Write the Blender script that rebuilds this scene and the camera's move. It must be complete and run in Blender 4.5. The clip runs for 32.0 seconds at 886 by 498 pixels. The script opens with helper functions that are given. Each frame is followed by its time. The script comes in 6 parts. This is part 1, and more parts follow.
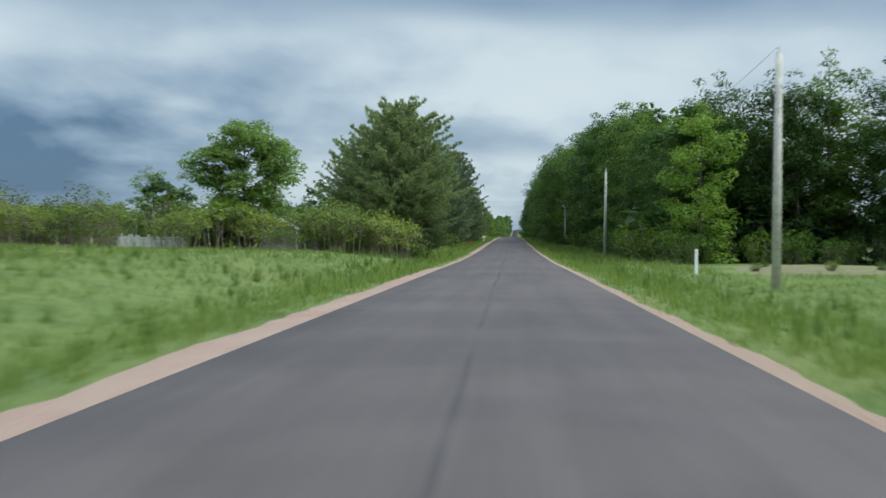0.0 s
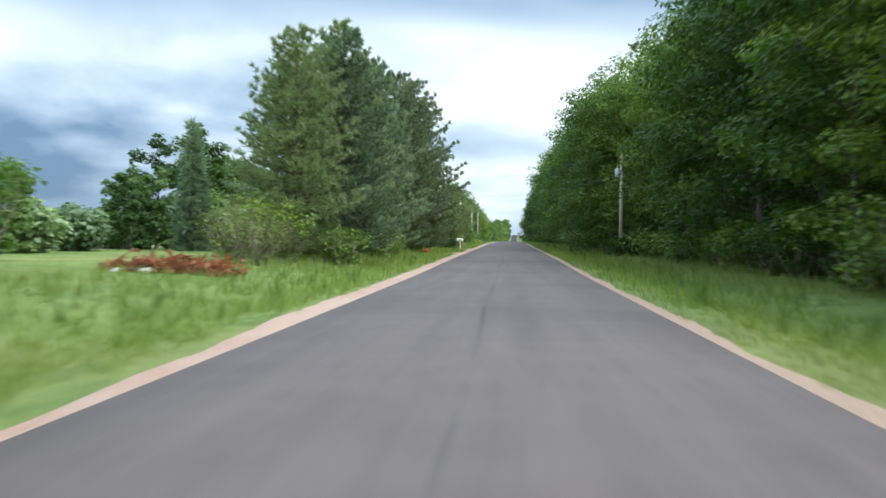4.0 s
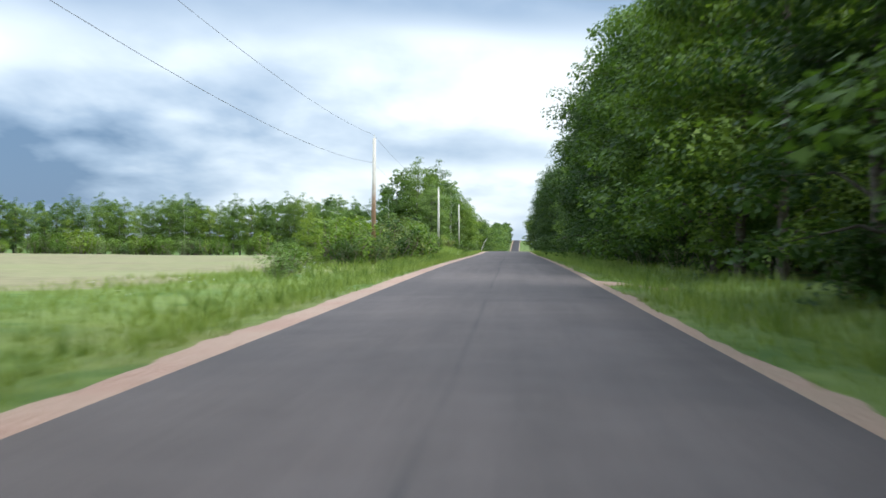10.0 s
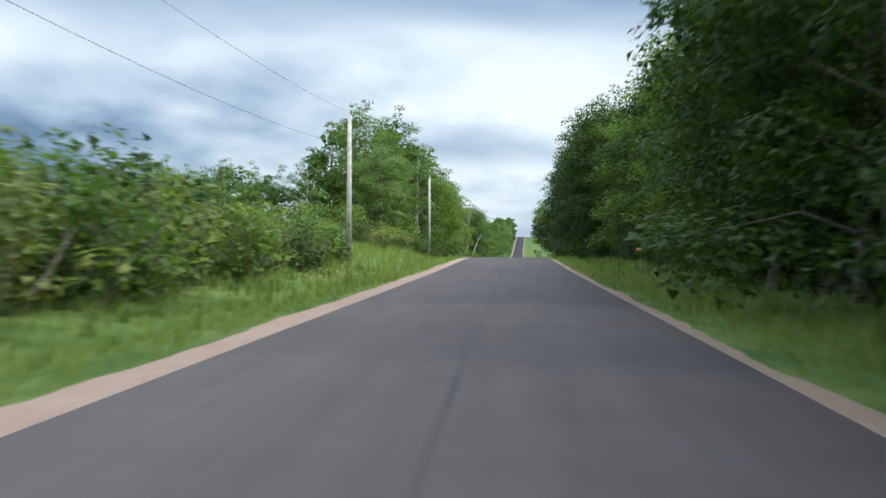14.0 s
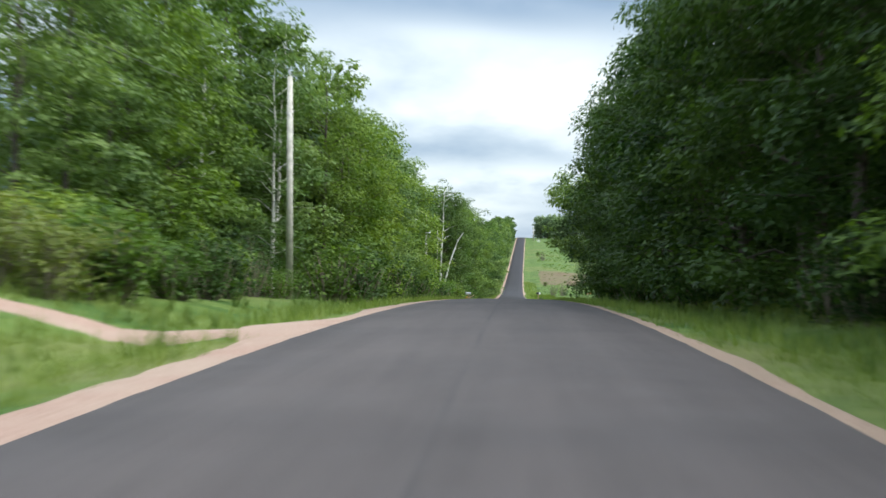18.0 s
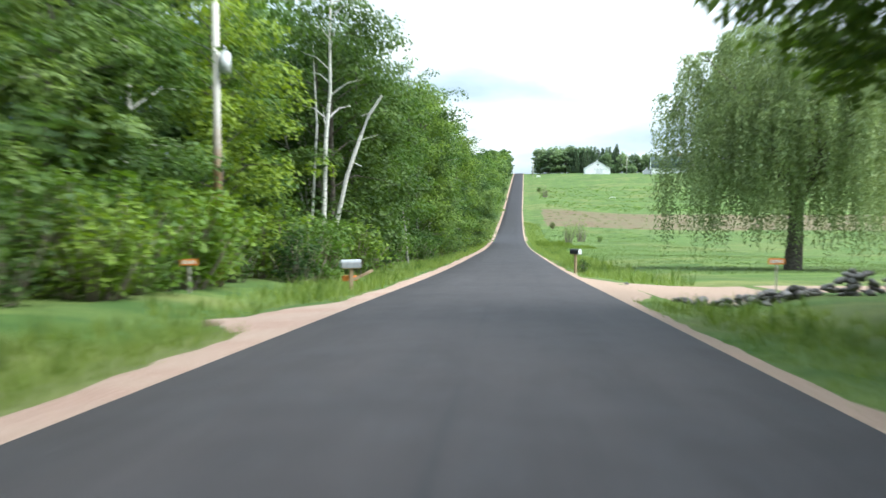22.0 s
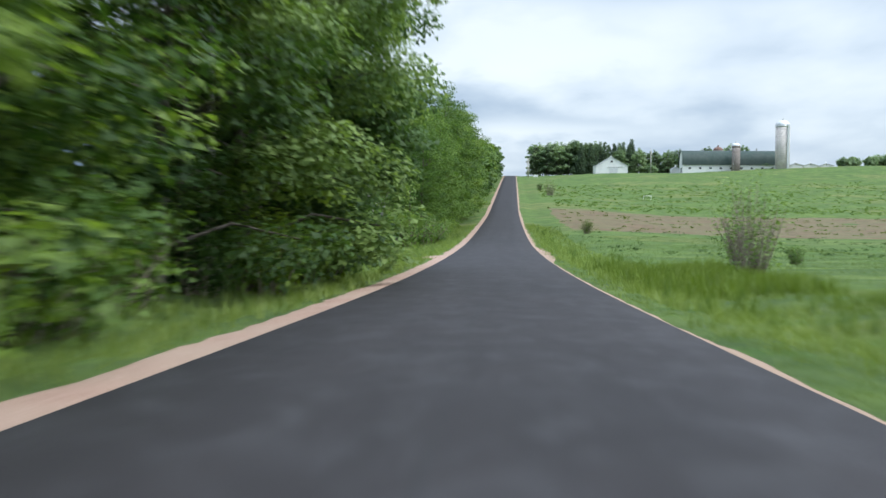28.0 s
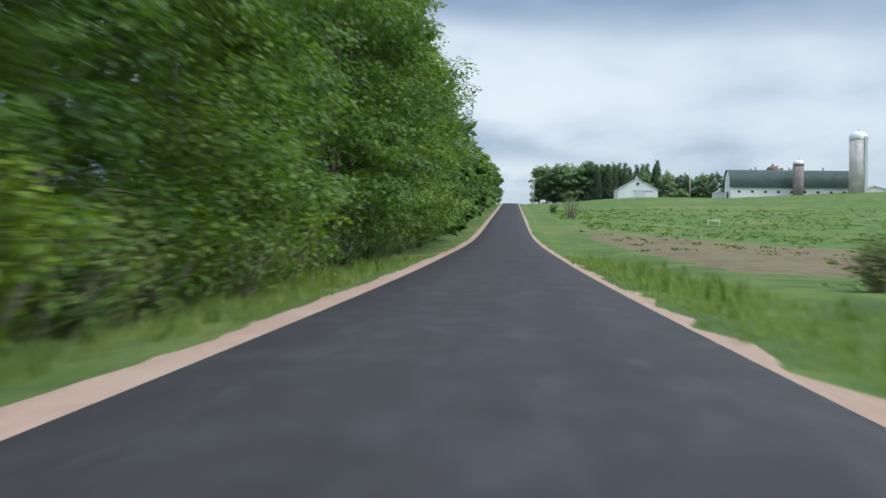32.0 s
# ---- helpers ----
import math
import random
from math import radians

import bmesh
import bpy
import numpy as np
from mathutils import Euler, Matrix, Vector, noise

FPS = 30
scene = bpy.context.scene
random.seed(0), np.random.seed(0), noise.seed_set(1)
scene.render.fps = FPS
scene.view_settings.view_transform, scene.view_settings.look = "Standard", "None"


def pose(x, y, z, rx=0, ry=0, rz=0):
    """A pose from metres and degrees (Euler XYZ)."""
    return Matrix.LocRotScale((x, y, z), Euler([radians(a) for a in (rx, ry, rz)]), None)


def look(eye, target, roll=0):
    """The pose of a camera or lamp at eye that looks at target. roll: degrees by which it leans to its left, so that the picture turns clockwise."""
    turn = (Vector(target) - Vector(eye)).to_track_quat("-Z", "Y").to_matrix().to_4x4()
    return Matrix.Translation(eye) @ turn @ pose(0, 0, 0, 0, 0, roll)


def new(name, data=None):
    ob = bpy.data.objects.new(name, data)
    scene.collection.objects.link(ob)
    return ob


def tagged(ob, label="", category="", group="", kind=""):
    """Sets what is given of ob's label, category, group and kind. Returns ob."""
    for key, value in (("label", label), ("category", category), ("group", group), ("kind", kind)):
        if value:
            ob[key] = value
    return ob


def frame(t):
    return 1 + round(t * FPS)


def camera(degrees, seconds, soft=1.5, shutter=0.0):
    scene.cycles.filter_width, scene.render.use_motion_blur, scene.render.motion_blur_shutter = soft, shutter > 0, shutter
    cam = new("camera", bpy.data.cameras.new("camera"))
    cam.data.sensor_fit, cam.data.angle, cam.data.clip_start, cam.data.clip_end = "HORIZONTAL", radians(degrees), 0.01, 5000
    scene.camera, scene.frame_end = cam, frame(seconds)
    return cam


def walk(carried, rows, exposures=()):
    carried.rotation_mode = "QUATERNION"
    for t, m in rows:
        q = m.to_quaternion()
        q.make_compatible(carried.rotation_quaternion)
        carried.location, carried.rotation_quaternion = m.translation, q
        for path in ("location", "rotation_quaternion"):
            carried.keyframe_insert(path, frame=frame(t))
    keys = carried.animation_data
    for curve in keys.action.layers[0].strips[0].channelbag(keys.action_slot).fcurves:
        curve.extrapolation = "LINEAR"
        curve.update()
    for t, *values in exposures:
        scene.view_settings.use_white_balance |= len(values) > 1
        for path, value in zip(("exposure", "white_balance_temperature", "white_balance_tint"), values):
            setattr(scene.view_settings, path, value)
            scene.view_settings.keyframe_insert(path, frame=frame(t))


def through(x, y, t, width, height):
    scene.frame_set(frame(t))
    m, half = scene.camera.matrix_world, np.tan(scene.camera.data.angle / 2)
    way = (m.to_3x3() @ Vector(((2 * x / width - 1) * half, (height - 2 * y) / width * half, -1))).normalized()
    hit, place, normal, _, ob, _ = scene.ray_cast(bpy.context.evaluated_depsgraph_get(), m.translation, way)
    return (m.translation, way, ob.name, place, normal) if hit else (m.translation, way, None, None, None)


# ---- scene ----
# ---------------------------------------------------------------- camera
cam = camera(40.2, 32.0, shutter=0.62)
EYE = 1.35
# seconds, x, y, z, yaw, pitch, roll
ROWS = [
    (0.0, 0.33, 0.00, 3.07, 3.21, -0.62, -0.44),
    (0.5, 0.32, 12.43, 3.02, 3.25, -0.56, -0.34),
    (1.0, 0.32, 24.98, 2.96, 3.26, -0.57, -0.34),
    (1.5, 0.33, 37.63, 2.92, 3.29, -0.48, -0.41),
    (2.0, 0.33, 50.25, 2.88, 3.25, -0.61, -0.40),
    (2.5, 0.33, 62.86, 2.83, 3.20, -0.54, -0.36),
    (3.0, 0.32, 75.42, 2.79, 3.20, -0.53, -0.40),
    (3.5, 0.30, 87.80, 2.74, 3.15, -0.47, -0.36),
    (5.5, 0.36, 139.66, 2.88, 3.23, -0.02, -0.45),
    (6.0, 0.36, 151.68, 2.95, 3.26, -0.12, -0.65),
    (6.5, 0.35, 163.48, 3.04, 3.24, 0.04, -0.68),
    (7.0, 0.36, 175.17, 3.14, 3.29, 0.04, -0.50),
    (7.5, 0.37, 186.69, 3.21, 3.32, -0.05, -0.33),
    (8.0, 0.41, 198.12, 3.27, 3.35, -0.06, -0.28),
    (8.5, 0.44, 208.92, 3.31, 3.35, -0.09, -0.32),
    (9.0, 0.46, 219.69, 3.37, 3.24, -0.04, -0.33),
    (9.5, 0.45, 230.59, 3.43, 3.20, 0.02, -0.30),
    (10.0, 0.42, 241.69, 3.49, 3.21, -0.09, -0.26),
    (10.5, 0.37, 253.03, 3.54, 3.24, -0.10, -0.17),
    (11.0, 0.35, 264.05, 3.62, 3.24, 0.13, -0.22),
    (11.5, 0.33, 275.32, 3.72, 3.26, 0.11, -0.38),
    (12.0, 0.33, 286.72, 3.81, 3.30, 0.03, -0.50),
    (12.5, 0.34, 297.91, 3.85, 3.35, -0.39, -0.48),
    (13.0, 0.35, 309.00, 3.88, 3.35, -0.22, -0.43),
    (13.5, 0.37, 320.09, 3.92, 3.35, -0.16, -0.46),
    (14.0, 0.40, 331.20, 3.95, 3.38, -0.26, -0.54),
    (14.5, 0.43, 342.30, 3.97, 3.34, -0.24, -0.47),
    (16.5, 0.48, 384.98, 4.06, 3.26, 0.09, -0.55),
    (17.0, 0.45, 395.56, 4.12, 3.26, -0.04, -0.48),
    (17.5, 0.42, 406.31, 4.19, 3.31, -0.03, -0.30),
    (18.0, 0.39, 417.43, 4.24, 3.36, -0.22, -0.49),
    (18.5, 0.37, 428.77, 4.20, 3.39, -0.73, -0.48),
    (19.0, 0.36, 440.33, 4.04, 3.42, -1.49, -0.39),
    (19.5, 0.35, 452.08, 3.75, 3.41, -2.02, -0.44),
    (20.0, 0.33, 464.04, 3.36, 3.37, -2.47, -0.45),
    (20.5, 0.32, 476.33, 2.89, 3.34, -2.73, -0.43),
    (21.0, 0.31, 488.56, 2.38, 3.33, -2.87, -0.43),
    (21.5, 0.31, 500.94, 1.84, 3.29, -2.89, -0.34),
    (22.0, 0.33, 513.84, 1.27, 3.21, -2.99, -0.06),
    (22.5, 0.36, 527.03, 0.66, 3.19, -3.15, -0.18),
    (23.0, 0.37, 540.19, 0.00, 3.14, -3.32, -0.38),
    (23.5, 0.39, 553.43, -0.66, 3.14, -3.32, -0.53),
    (24.0, 0.39, 566.79, -1.30, 3.07, -3.16, -0.38),
    (24.5, 0.39, 580.33, -1.91, 3.03, -3.01, -0.28),
    (25.0, 0.37, 594.06, -2.51, 3.00, -2.91, -0.29),
    (25.5, 0.36, 607.97, -3.09, 2.96, -2.74, -0.27),
    (26.0, 0.33, 622.02, -3.68, 2.89, -2.80, -0.26),
    (26.5, 0.31, 636.14, -4.27, 2.86, -2.87, -0.21),
    (28.5, 0.27, 691.01, -6.48, 2.69, -2.01, -0.33),
    (29.0, 0.30, 705.94, -6.90, 2.70, -1.99, -0.34),
    (29.5, 0.34, 720.79, -7.30, 2.68, -1.97, -0.37),
    (30.0, 0.36, 735.41, -7.67, 2.65, -1.76, -0.47),
    (30.5, 0.37, 749.84, -7.97, 2.65, -1.27, -0.76),
    (31.0, 0.38, 764.41, -8.18, 2.69, -1.07, -0.78),
    (31.5, 0.38, 778.95, -8.33, 2.64, -0.99, -0.56),
    (32.0, 0.37, 793.51, -8.41, 2.64, -0.39, -0.68),
]
# seconds, stops, kelvin, tint
EXPOSURES = [(0.0, -0.3, 5850, 1), (2.0, 0.17, 5900, 4), (3.5, 0.4, 5950, 4), (6.0, 0.66, 5850, 5), (9.0, 0.52, 6000, 6), (10.5, 0.36, 6100, 7), (12.0, 0.22, 6000, 6), (14.0, 0.2, 6000, 6),
             (17.0, 0.3, 6100, 5), (18.5, 0.38, 6150, 5), (20.0, 0.72, 6000, 4), (21.0, 0.85, 6050, 4), (22.0, 0.82, 6050, 3), (24.0, 0.25, 5900, 6), (26.5, 0.18, 5950, 7), (29.0, 0.12, 5900, 7), (32.0, -0.08, 5900, 7)]
walk(cam, [(t, pose(x, y, z, 90 + p, r, w)) for t, x, y, z, w, p, r in ROWS], EXPOSURES)

# ---------------------------------------------------------------- light
SUN_EL, SUN_AZ = 54.0, 107.0    # degrees over the horizon; from +y towards +x
sun = new("sun", bpy.data.lights.new("sun", "SUN"))
sun.data.energy, sun.data.angle, sun.data.color = 3.7, radians(40), (1.0, 0.965, 0.90)
to_sun = Vector((math.sin(radians(SUN_AZ)) * math.cos(radians(SUN_EL)), math.cos(radians(SUN_AZ)) * math.cos(radians(SUN_EL)),
                 math.sin(radians(SUN_EL))))
sun.matrix_world = look(to_sun * 60, (0, 0, 0))


class Nodes:
    """A small writer of node trees."""

    def __init__(self, tree):
        self.tree = tree
        tree.nodes.clear()

    def add(self, kind, ins=None, **props):
        n = self.tree.nodes.new(kind)
        for k, v in props.items():
            setattr(n, k, v)
        for k, v in (ins or {}).items():
            if hasattr(v, "is_output"):
                self.tree.links.new(v, n.inputs[k])
            else:
                n.inputs[k].default_value = v
        return n

    def math(self, op, a, b=0.0, c=0.0):
        return self.add("ShaderNodeMath", {0: a, 1: b, 2: c}, operation=op).outputs[0]

    def mix(self, fac, a, b, blend="MIX"):
        n = self.add("ShaderNodeMix", {0: fac, 6: a, 7: b}, data_type="RGBA", blend_type=blend)
        return n.outputs[2]

    def ramp(self, fac, stops):
        n = self.add("ShaderNodeValToRGB", {0: fac})
        e = n.color_ramp.elements
        while len(e) < len(stops):
            e.new(0.5)
        for el, (p, c) in zip(e, stops):
            el.position, el.color = p, (*c, 1) if len(c) == 3 else c
        return n.outputs[0]

    def noise(self, vec, scale, detail=4.0, rough=0.55, dist=0.0):
        return self.add("ShaderNodeTexNoise", {"Vector": vec, "Scale": scale, "Detail": detail, "Roughness": rough,
                                               "Distortion": dist}).outputs[0]


def make_world():
    w = bpy.data.worlds.new("sky")
    scene.world = w
    w.use_nodes = True
    n = Nodes(w.node_tree)
    way = n.add("ShaderNodeTexCoord").outputs["Generated"]
    sep = n.add("ShaderNodeSeparateXYZ", {0: way})
    x, y, z = sep.outputs
    az = n.math("ARCTAN2", x, y)
    el = n.math("ARCSINE", z)
    flat = n.math("ADD", n.math("ABSOLUTE", el), 0.12)
    # clouds seen on a layer: long and thin low down, rounder overhead
    u = n.math("DIVIDE", az, n.math("POWER", flat, 0.30))
    v = n.math("LOGARITHM", flat, 2.718)
    vec = n.add("ShaderNodeCombineXYZ", {0: n.math("MULTIPLY", u, 1.5), 1: n.math("MULTIPLY", v, 1.8), 2: 5.2}).outputs[0]
    big = n.noise(vec, 1.5, 2.5, 0.45, 0.15)
    vec2 = n.add("ShaderNodeCombineXYZ", {0: n.math("MULTIPLY", u, 3.9), 1: n.math("MULTIPLY", v, 3.1), 2: 9.1}).outputs[0]
    streak = n.noise(vec2, 2.1, 4, 0.48, 0.12)
    body = n.math("ADD", n.math("ADD", n.math("MULTIPLY", big, 0.42), n.math("MULTIPLY", streak, 0.27)), 0.157)
    # a storm stands low towards -x with white heads over it, brighter banks lie over the road, a grey deck above
    ragged = n.math("MULTIPLY", n.math("SUBTRACT", streak, 0.5), 0.20)
    azr, elr = n.math("ADD", az, ragged), n.math("ADD", el, n.math("MULTIPLY", ragged, 0.22))
    for a, w, e, h, amount in ((-0.42, 0.14, 0.060, 0.048, -0.32), (-0.46, 0.07, 0.150, 0.028, 0.16), (-0.20, 0.10, 0.120, 0.040, 0.04), (-0.22, 0.11, 0.085, 0.045, -0.03), (-0.02, 0.13, 0.160, 0.020, 0.08),
                               (0.02, 0.10, 0.117, 0.018, 0.13), (0.02, 0.09, 0.056, 0.009, 0.10), (0.12, 0.30, 0.030, 0.030, 0.06), (0.20, 0.25, 0.12, 0.05, 0.08), (0.10, 0.20, 0.080, 0.025, 0.06), (-0.02, 0.5, 0.208, 0.028, -0.14)):
        p = n.math("POWER", n.math("DIVIDE", n.math("SUBTRACT", azr, a), w), 2.0)
        q = n.math("POWER", n.math("DIVIDE", n.math("SUBTRACT", elr, e), h), 2.0)
        g = n.math("POWER", 2.718, n.math("MULTIPLY", n.math("ADD", p, q), -1.0))
        body = n.math("ADD", body, n.math("MULTIPLY", g, amount))
    cloud = n.ramp(body, [(0.24, (0.13, 0.21, 0.34)), (0.39, (0.35, 0.44, 0.57)), (0.49, (0.57, 0.64, 0.73)), (0.56, (0.76, 0.81, 0.86)),
                          (0.64, (0.93, 0.95, 0.96)), (0.80, (1.0, 1.0, 1.0))])
    sky = n.add("ShaderNodeTexSky", sky_type="NISHITA", sun_disc=False, sun_elevation=radians(SUN_EL), sun_rotation=radians(SUN_AZ))
    sky = n.mix(1.0, sky.outputs[0], (0.10, 0.10, 0.10, 1), "MULTIPLY")
    col = n.mix(0.86, sky, cloud)
    # an overcast sky grows brighter towards its top
    lift = n.math("ADD", n.math("MULTIPLY", n.math("MAXIMUM", n.math("SUBTRACT", z, 0.24), 0.0), 1.9), 1.0)
    bg = n.add("ShaderNodeBackground", {0: col, 1: lift})
    n.add("ShaderNodeOutputWorld", {0: bg.outputs[0]})


make_world()


# ---------------------------------------------------------------- materials
def material(name, build):
    m = bpy.data.materials.new(name)
    m.use_nodes = True
    n = Nodes(m.node_tree)
    shader = build(n)
    n.add("ShaderNodeOutputMaterial", {0: shader})
    return m


def surface(name, a, b, scale=3.0, rough=0.8, bump=0.0, bump_scale=40.0, metal=0.0, spec=0.3, far=0.0, far_scale=0.2, c=None, per_object=0.0):
    """A plain material: two colours mixed by noise, a third in large patches, and fine relief."""
    def build(n):
        p = n.add("ShaderNodeTexCoord").outputs["Object"]
        f = n.ramp(n.noise(p, scale, 6), [(0.35, (0, 0, 0)), (0.65, (1, 1, 1))])
        col = n.mix(f, (*a, 1), (*b, 1))
        if c:
            g = n.ramp(n.noise(p, far_scale, 4), [(0.5 - 0.12, (0, 0, 0)), (0.5 + 0.15, (1, 1, 1))])
            col = n.mix(n.math("MULTIPLY", g, far), col, (*c, 1))
        if per_object:
            r = n.add("ShaderNodeObjectInfo").outputs["Random"]
            k = n.math("ADD", n.math("MULTIPLY", r, per_object), 1.0 - per_object / 2)
            col = n.add("ShaderNodeHueSaturation", {"Value": k, "Color": col}).outputs[0]
        ins = {"Base Color": col, "Roughness": rough, "Metallic": metal, "Specular IOR Level": spec}
        if bump:
            h = n.noise(p, bump_scale, 5)
            ins["Normal"] = n.add("ShaderNodeBump", {"Strength": bump, "Distance": 0.02, "Height": h}).outputs[0]
        return n.add("ShaderNodeBsdfPrincipled", ins).outputs[0]
    return material(name, build)


def leaf_material(name, dark, light, through, gloss=0.22, spread=0.5):
    def build(n):
        isl = n.add("ShaderNodeNewGeometry").outputs["Random Per Island"]
        obr = n.add("ShaderNodeObjectInfo").outputs["Random"]
        pos = n.add("ShaderNodeTexCoord").outputs["Object"]
        patch = n.noise(pos, 0.5, 2)
        f = n.math("ADD", n.math("MULTIPLY", isl, spread), n.math("MULTIPLY", n.math("SUBTRACT", patch, 0.25), 1.0 - spread * 0.6))
        col = n.mix(f, (*dark, 1), (*light, 1))
        col = n.add("ShaderNodeHueSaturation", {"Hue": n.math("ADD", n.math("MULTIPLY", obr, -0.035), 0.512),
                                                "Value": n.math("ADD", n.math("MULTIPLY", obr, 0.66), 0.68), "Color": col}).outputs[0]
        face = n.add("ShaderNodeBsdfPrincipled", {"Base Color": col, "Roughness": 0.55, "Specular IOR Level": gloss}).outputs[0]
        back = n.add("ShaderNodeBsdfTranslucent", {0: n.mix(1.0, col, (*through, 1), "MULTIPLY")}).outputs[0]
        return n.add("ShaderNodeMixShader", {0: 0.36, 1: face, 2: back}).outputs[0]
    return material(name, build)


M_LEAF = leaf_material("leaf_broad", (0.033, 0.074, 0.019), (0.168, 0.260, 0.048), (1.5, 1.6, 0.6))
# Deep green leaves; in the wood this darker copy carries shade in its colour.
M_LEAF_DARK = leaf_material("leaf_deep_green_shade", (0.018, 0.046, 0.014), (0.082, 0.142, 0.030), (1.4, 1.5, 0.6))
M_LEAF_PALE = leaf_material("leaf_aspen", (0.058, 0.112, 0.038), (0.200, 0.290, 0.090), (1.4, 1.5, 0.7))
M_LEAF_BRIGHT = leaf_material("leaf_bright", (0.066, 0.130, 0.020), (0.205, 0.300, 0.046), (1.5, 1.5, 0.5))
M_SUMAC = leaf_material("leaf_sumac", (0.100, 0.150, 0.034), (0.265, 0.315, 0.080), (1.4, 1.5, 0.5))
M_NEEDLE = leaf_material("needles", (0.125, 0.185, 0.078), (0.360, 0.435, 0.215), (1.1, 1.1, 0.7), 0.3)
M_NEEDLE_BLUE = leaf_material("needles_blue", (0.086, 0.140, 0.080), (0.255, 0.330, 0.195), (1.1, 1.1, 0.8), 0.3)
M_YARD = leaf_material("leaf_yard_tree", (0.070, 0.135, 0.034), (0.205, 0.300, 0.074), (1.5, 1.6, 0.6))
M_FRONT = leaf_material("leaf_front_tree", (0.110, 0.190, 0.034), (0.310, 0.420, 0.075), (1.5, 1.6, 0.6))
M_OLIVE = leaf_material("leaf_olive", (0.072, 0.110, 0.030), (0.205, 0.250, 0.074), (1.4, 1.4, 0.6))
M_NEEDLE_DARK = leaf_material("needles_dark", (0.070, 0.108, 0.058), (0.220, 0.275, 0.160), (1.1, 1.1, 0.7), 0.3)
# Distance haze is mixed into these far leaf and needle colours: paler, bluer.
M_FAR = leaf_material("leaf_far_haze", (0.120, 0.185, 0.105), (0.310, 0.400, 0.215), (1.3, 1.4, 0.7))
M_SPRUCE = leaf_material("needles_spruce_haze", (0.100, 0.155, 0.100), (0.250, 0.330, 0.215), (1.1, 1.1, 0.7), 0.2)
M_WILLOW = leaf_material("leaf_willow", (0.102, 0.160, 0.070), (0.300, 0.370, 0.172), (1.3, 1.3, 0.8))
M_DEAD = leaf_material("needles_dead", (0.105, 0.047, 0.020), (0.340, 0.165, 0.065), (1.2, 1.0, 0.8), 0.2)
M_GRASS_PALE = leaf_material("grass_seeding", (0.110, 0.172, 0.040), (0.275, 0.325, 0.105), (1.3, 1.4, 0.6), 0.2)
M_GRASS = leaf_material("grass_blades", (0.072, 0.132, 0.026), (0.220, 0.285, 0.078), (1.3, 1.4, 0.6), 0.25)
M_RANK = leaf_material("grass_rank", (0.140, 0.200, 0.032), (0.320, 0.385, 0.075), (1.3, 1.4, 0.5), 0.2)
M_BARK = surface("bark", (0.065, 0.052, 0.042), (0.155, 0.135, 0.115), 7, 0.95, 0.8, 22)
M_BARK_PINE = surface("bark_pine", (0.070, 0.048, 0.038), (0.170, 0.125, 0.100), 6, 0.95, 0.8, 18)
M_STEM = surface("bare_grey_stems", (0.15, 0.12, 0.10), (0.33, 0.27, 0.22), 9, 0.95, 0.4, 30)
M_TWIG = surface("grey_twigs", (0.16, 0.13, 0.105), (0.32, 0.27, 0.22), 9, 0.95, 0.4, 30)


def birch_bark(n):
    p = n.add("ShaderNodeTexCoord").outputs["Object"]
    m = n.add("ShaderNodeMapping", {0: p, 3: (1.5, 1.5, 9.0)}).outputs[0]
    f = n.ramp(n.noise(m, 1.0, 5), [(0.30, (0, 0, 0)), (0.42, (1, 1, 1))])
    col = n.mix(f, (0.05, 0.045, 0.04, 1), n.mix(n.noise(p, 4.0), (0.50, 0.47, 0.43, 1), (0.74, 0.72, 0.68, 1)))
    return n.add("ShaderNodeBsdfPrincipled", {"Base Color": col, "Roughness": 0.75}).outputs[0]


M_BIRCH = material("birch_bark", birch_bark)
# Duller birch bark: a greyer tree, and poles with shade put into the colour.
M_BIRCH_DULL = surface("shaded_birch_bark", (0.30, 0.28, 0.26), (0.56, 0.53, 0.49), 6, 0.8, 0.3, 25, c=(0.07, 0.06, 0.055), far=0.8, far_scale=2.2)


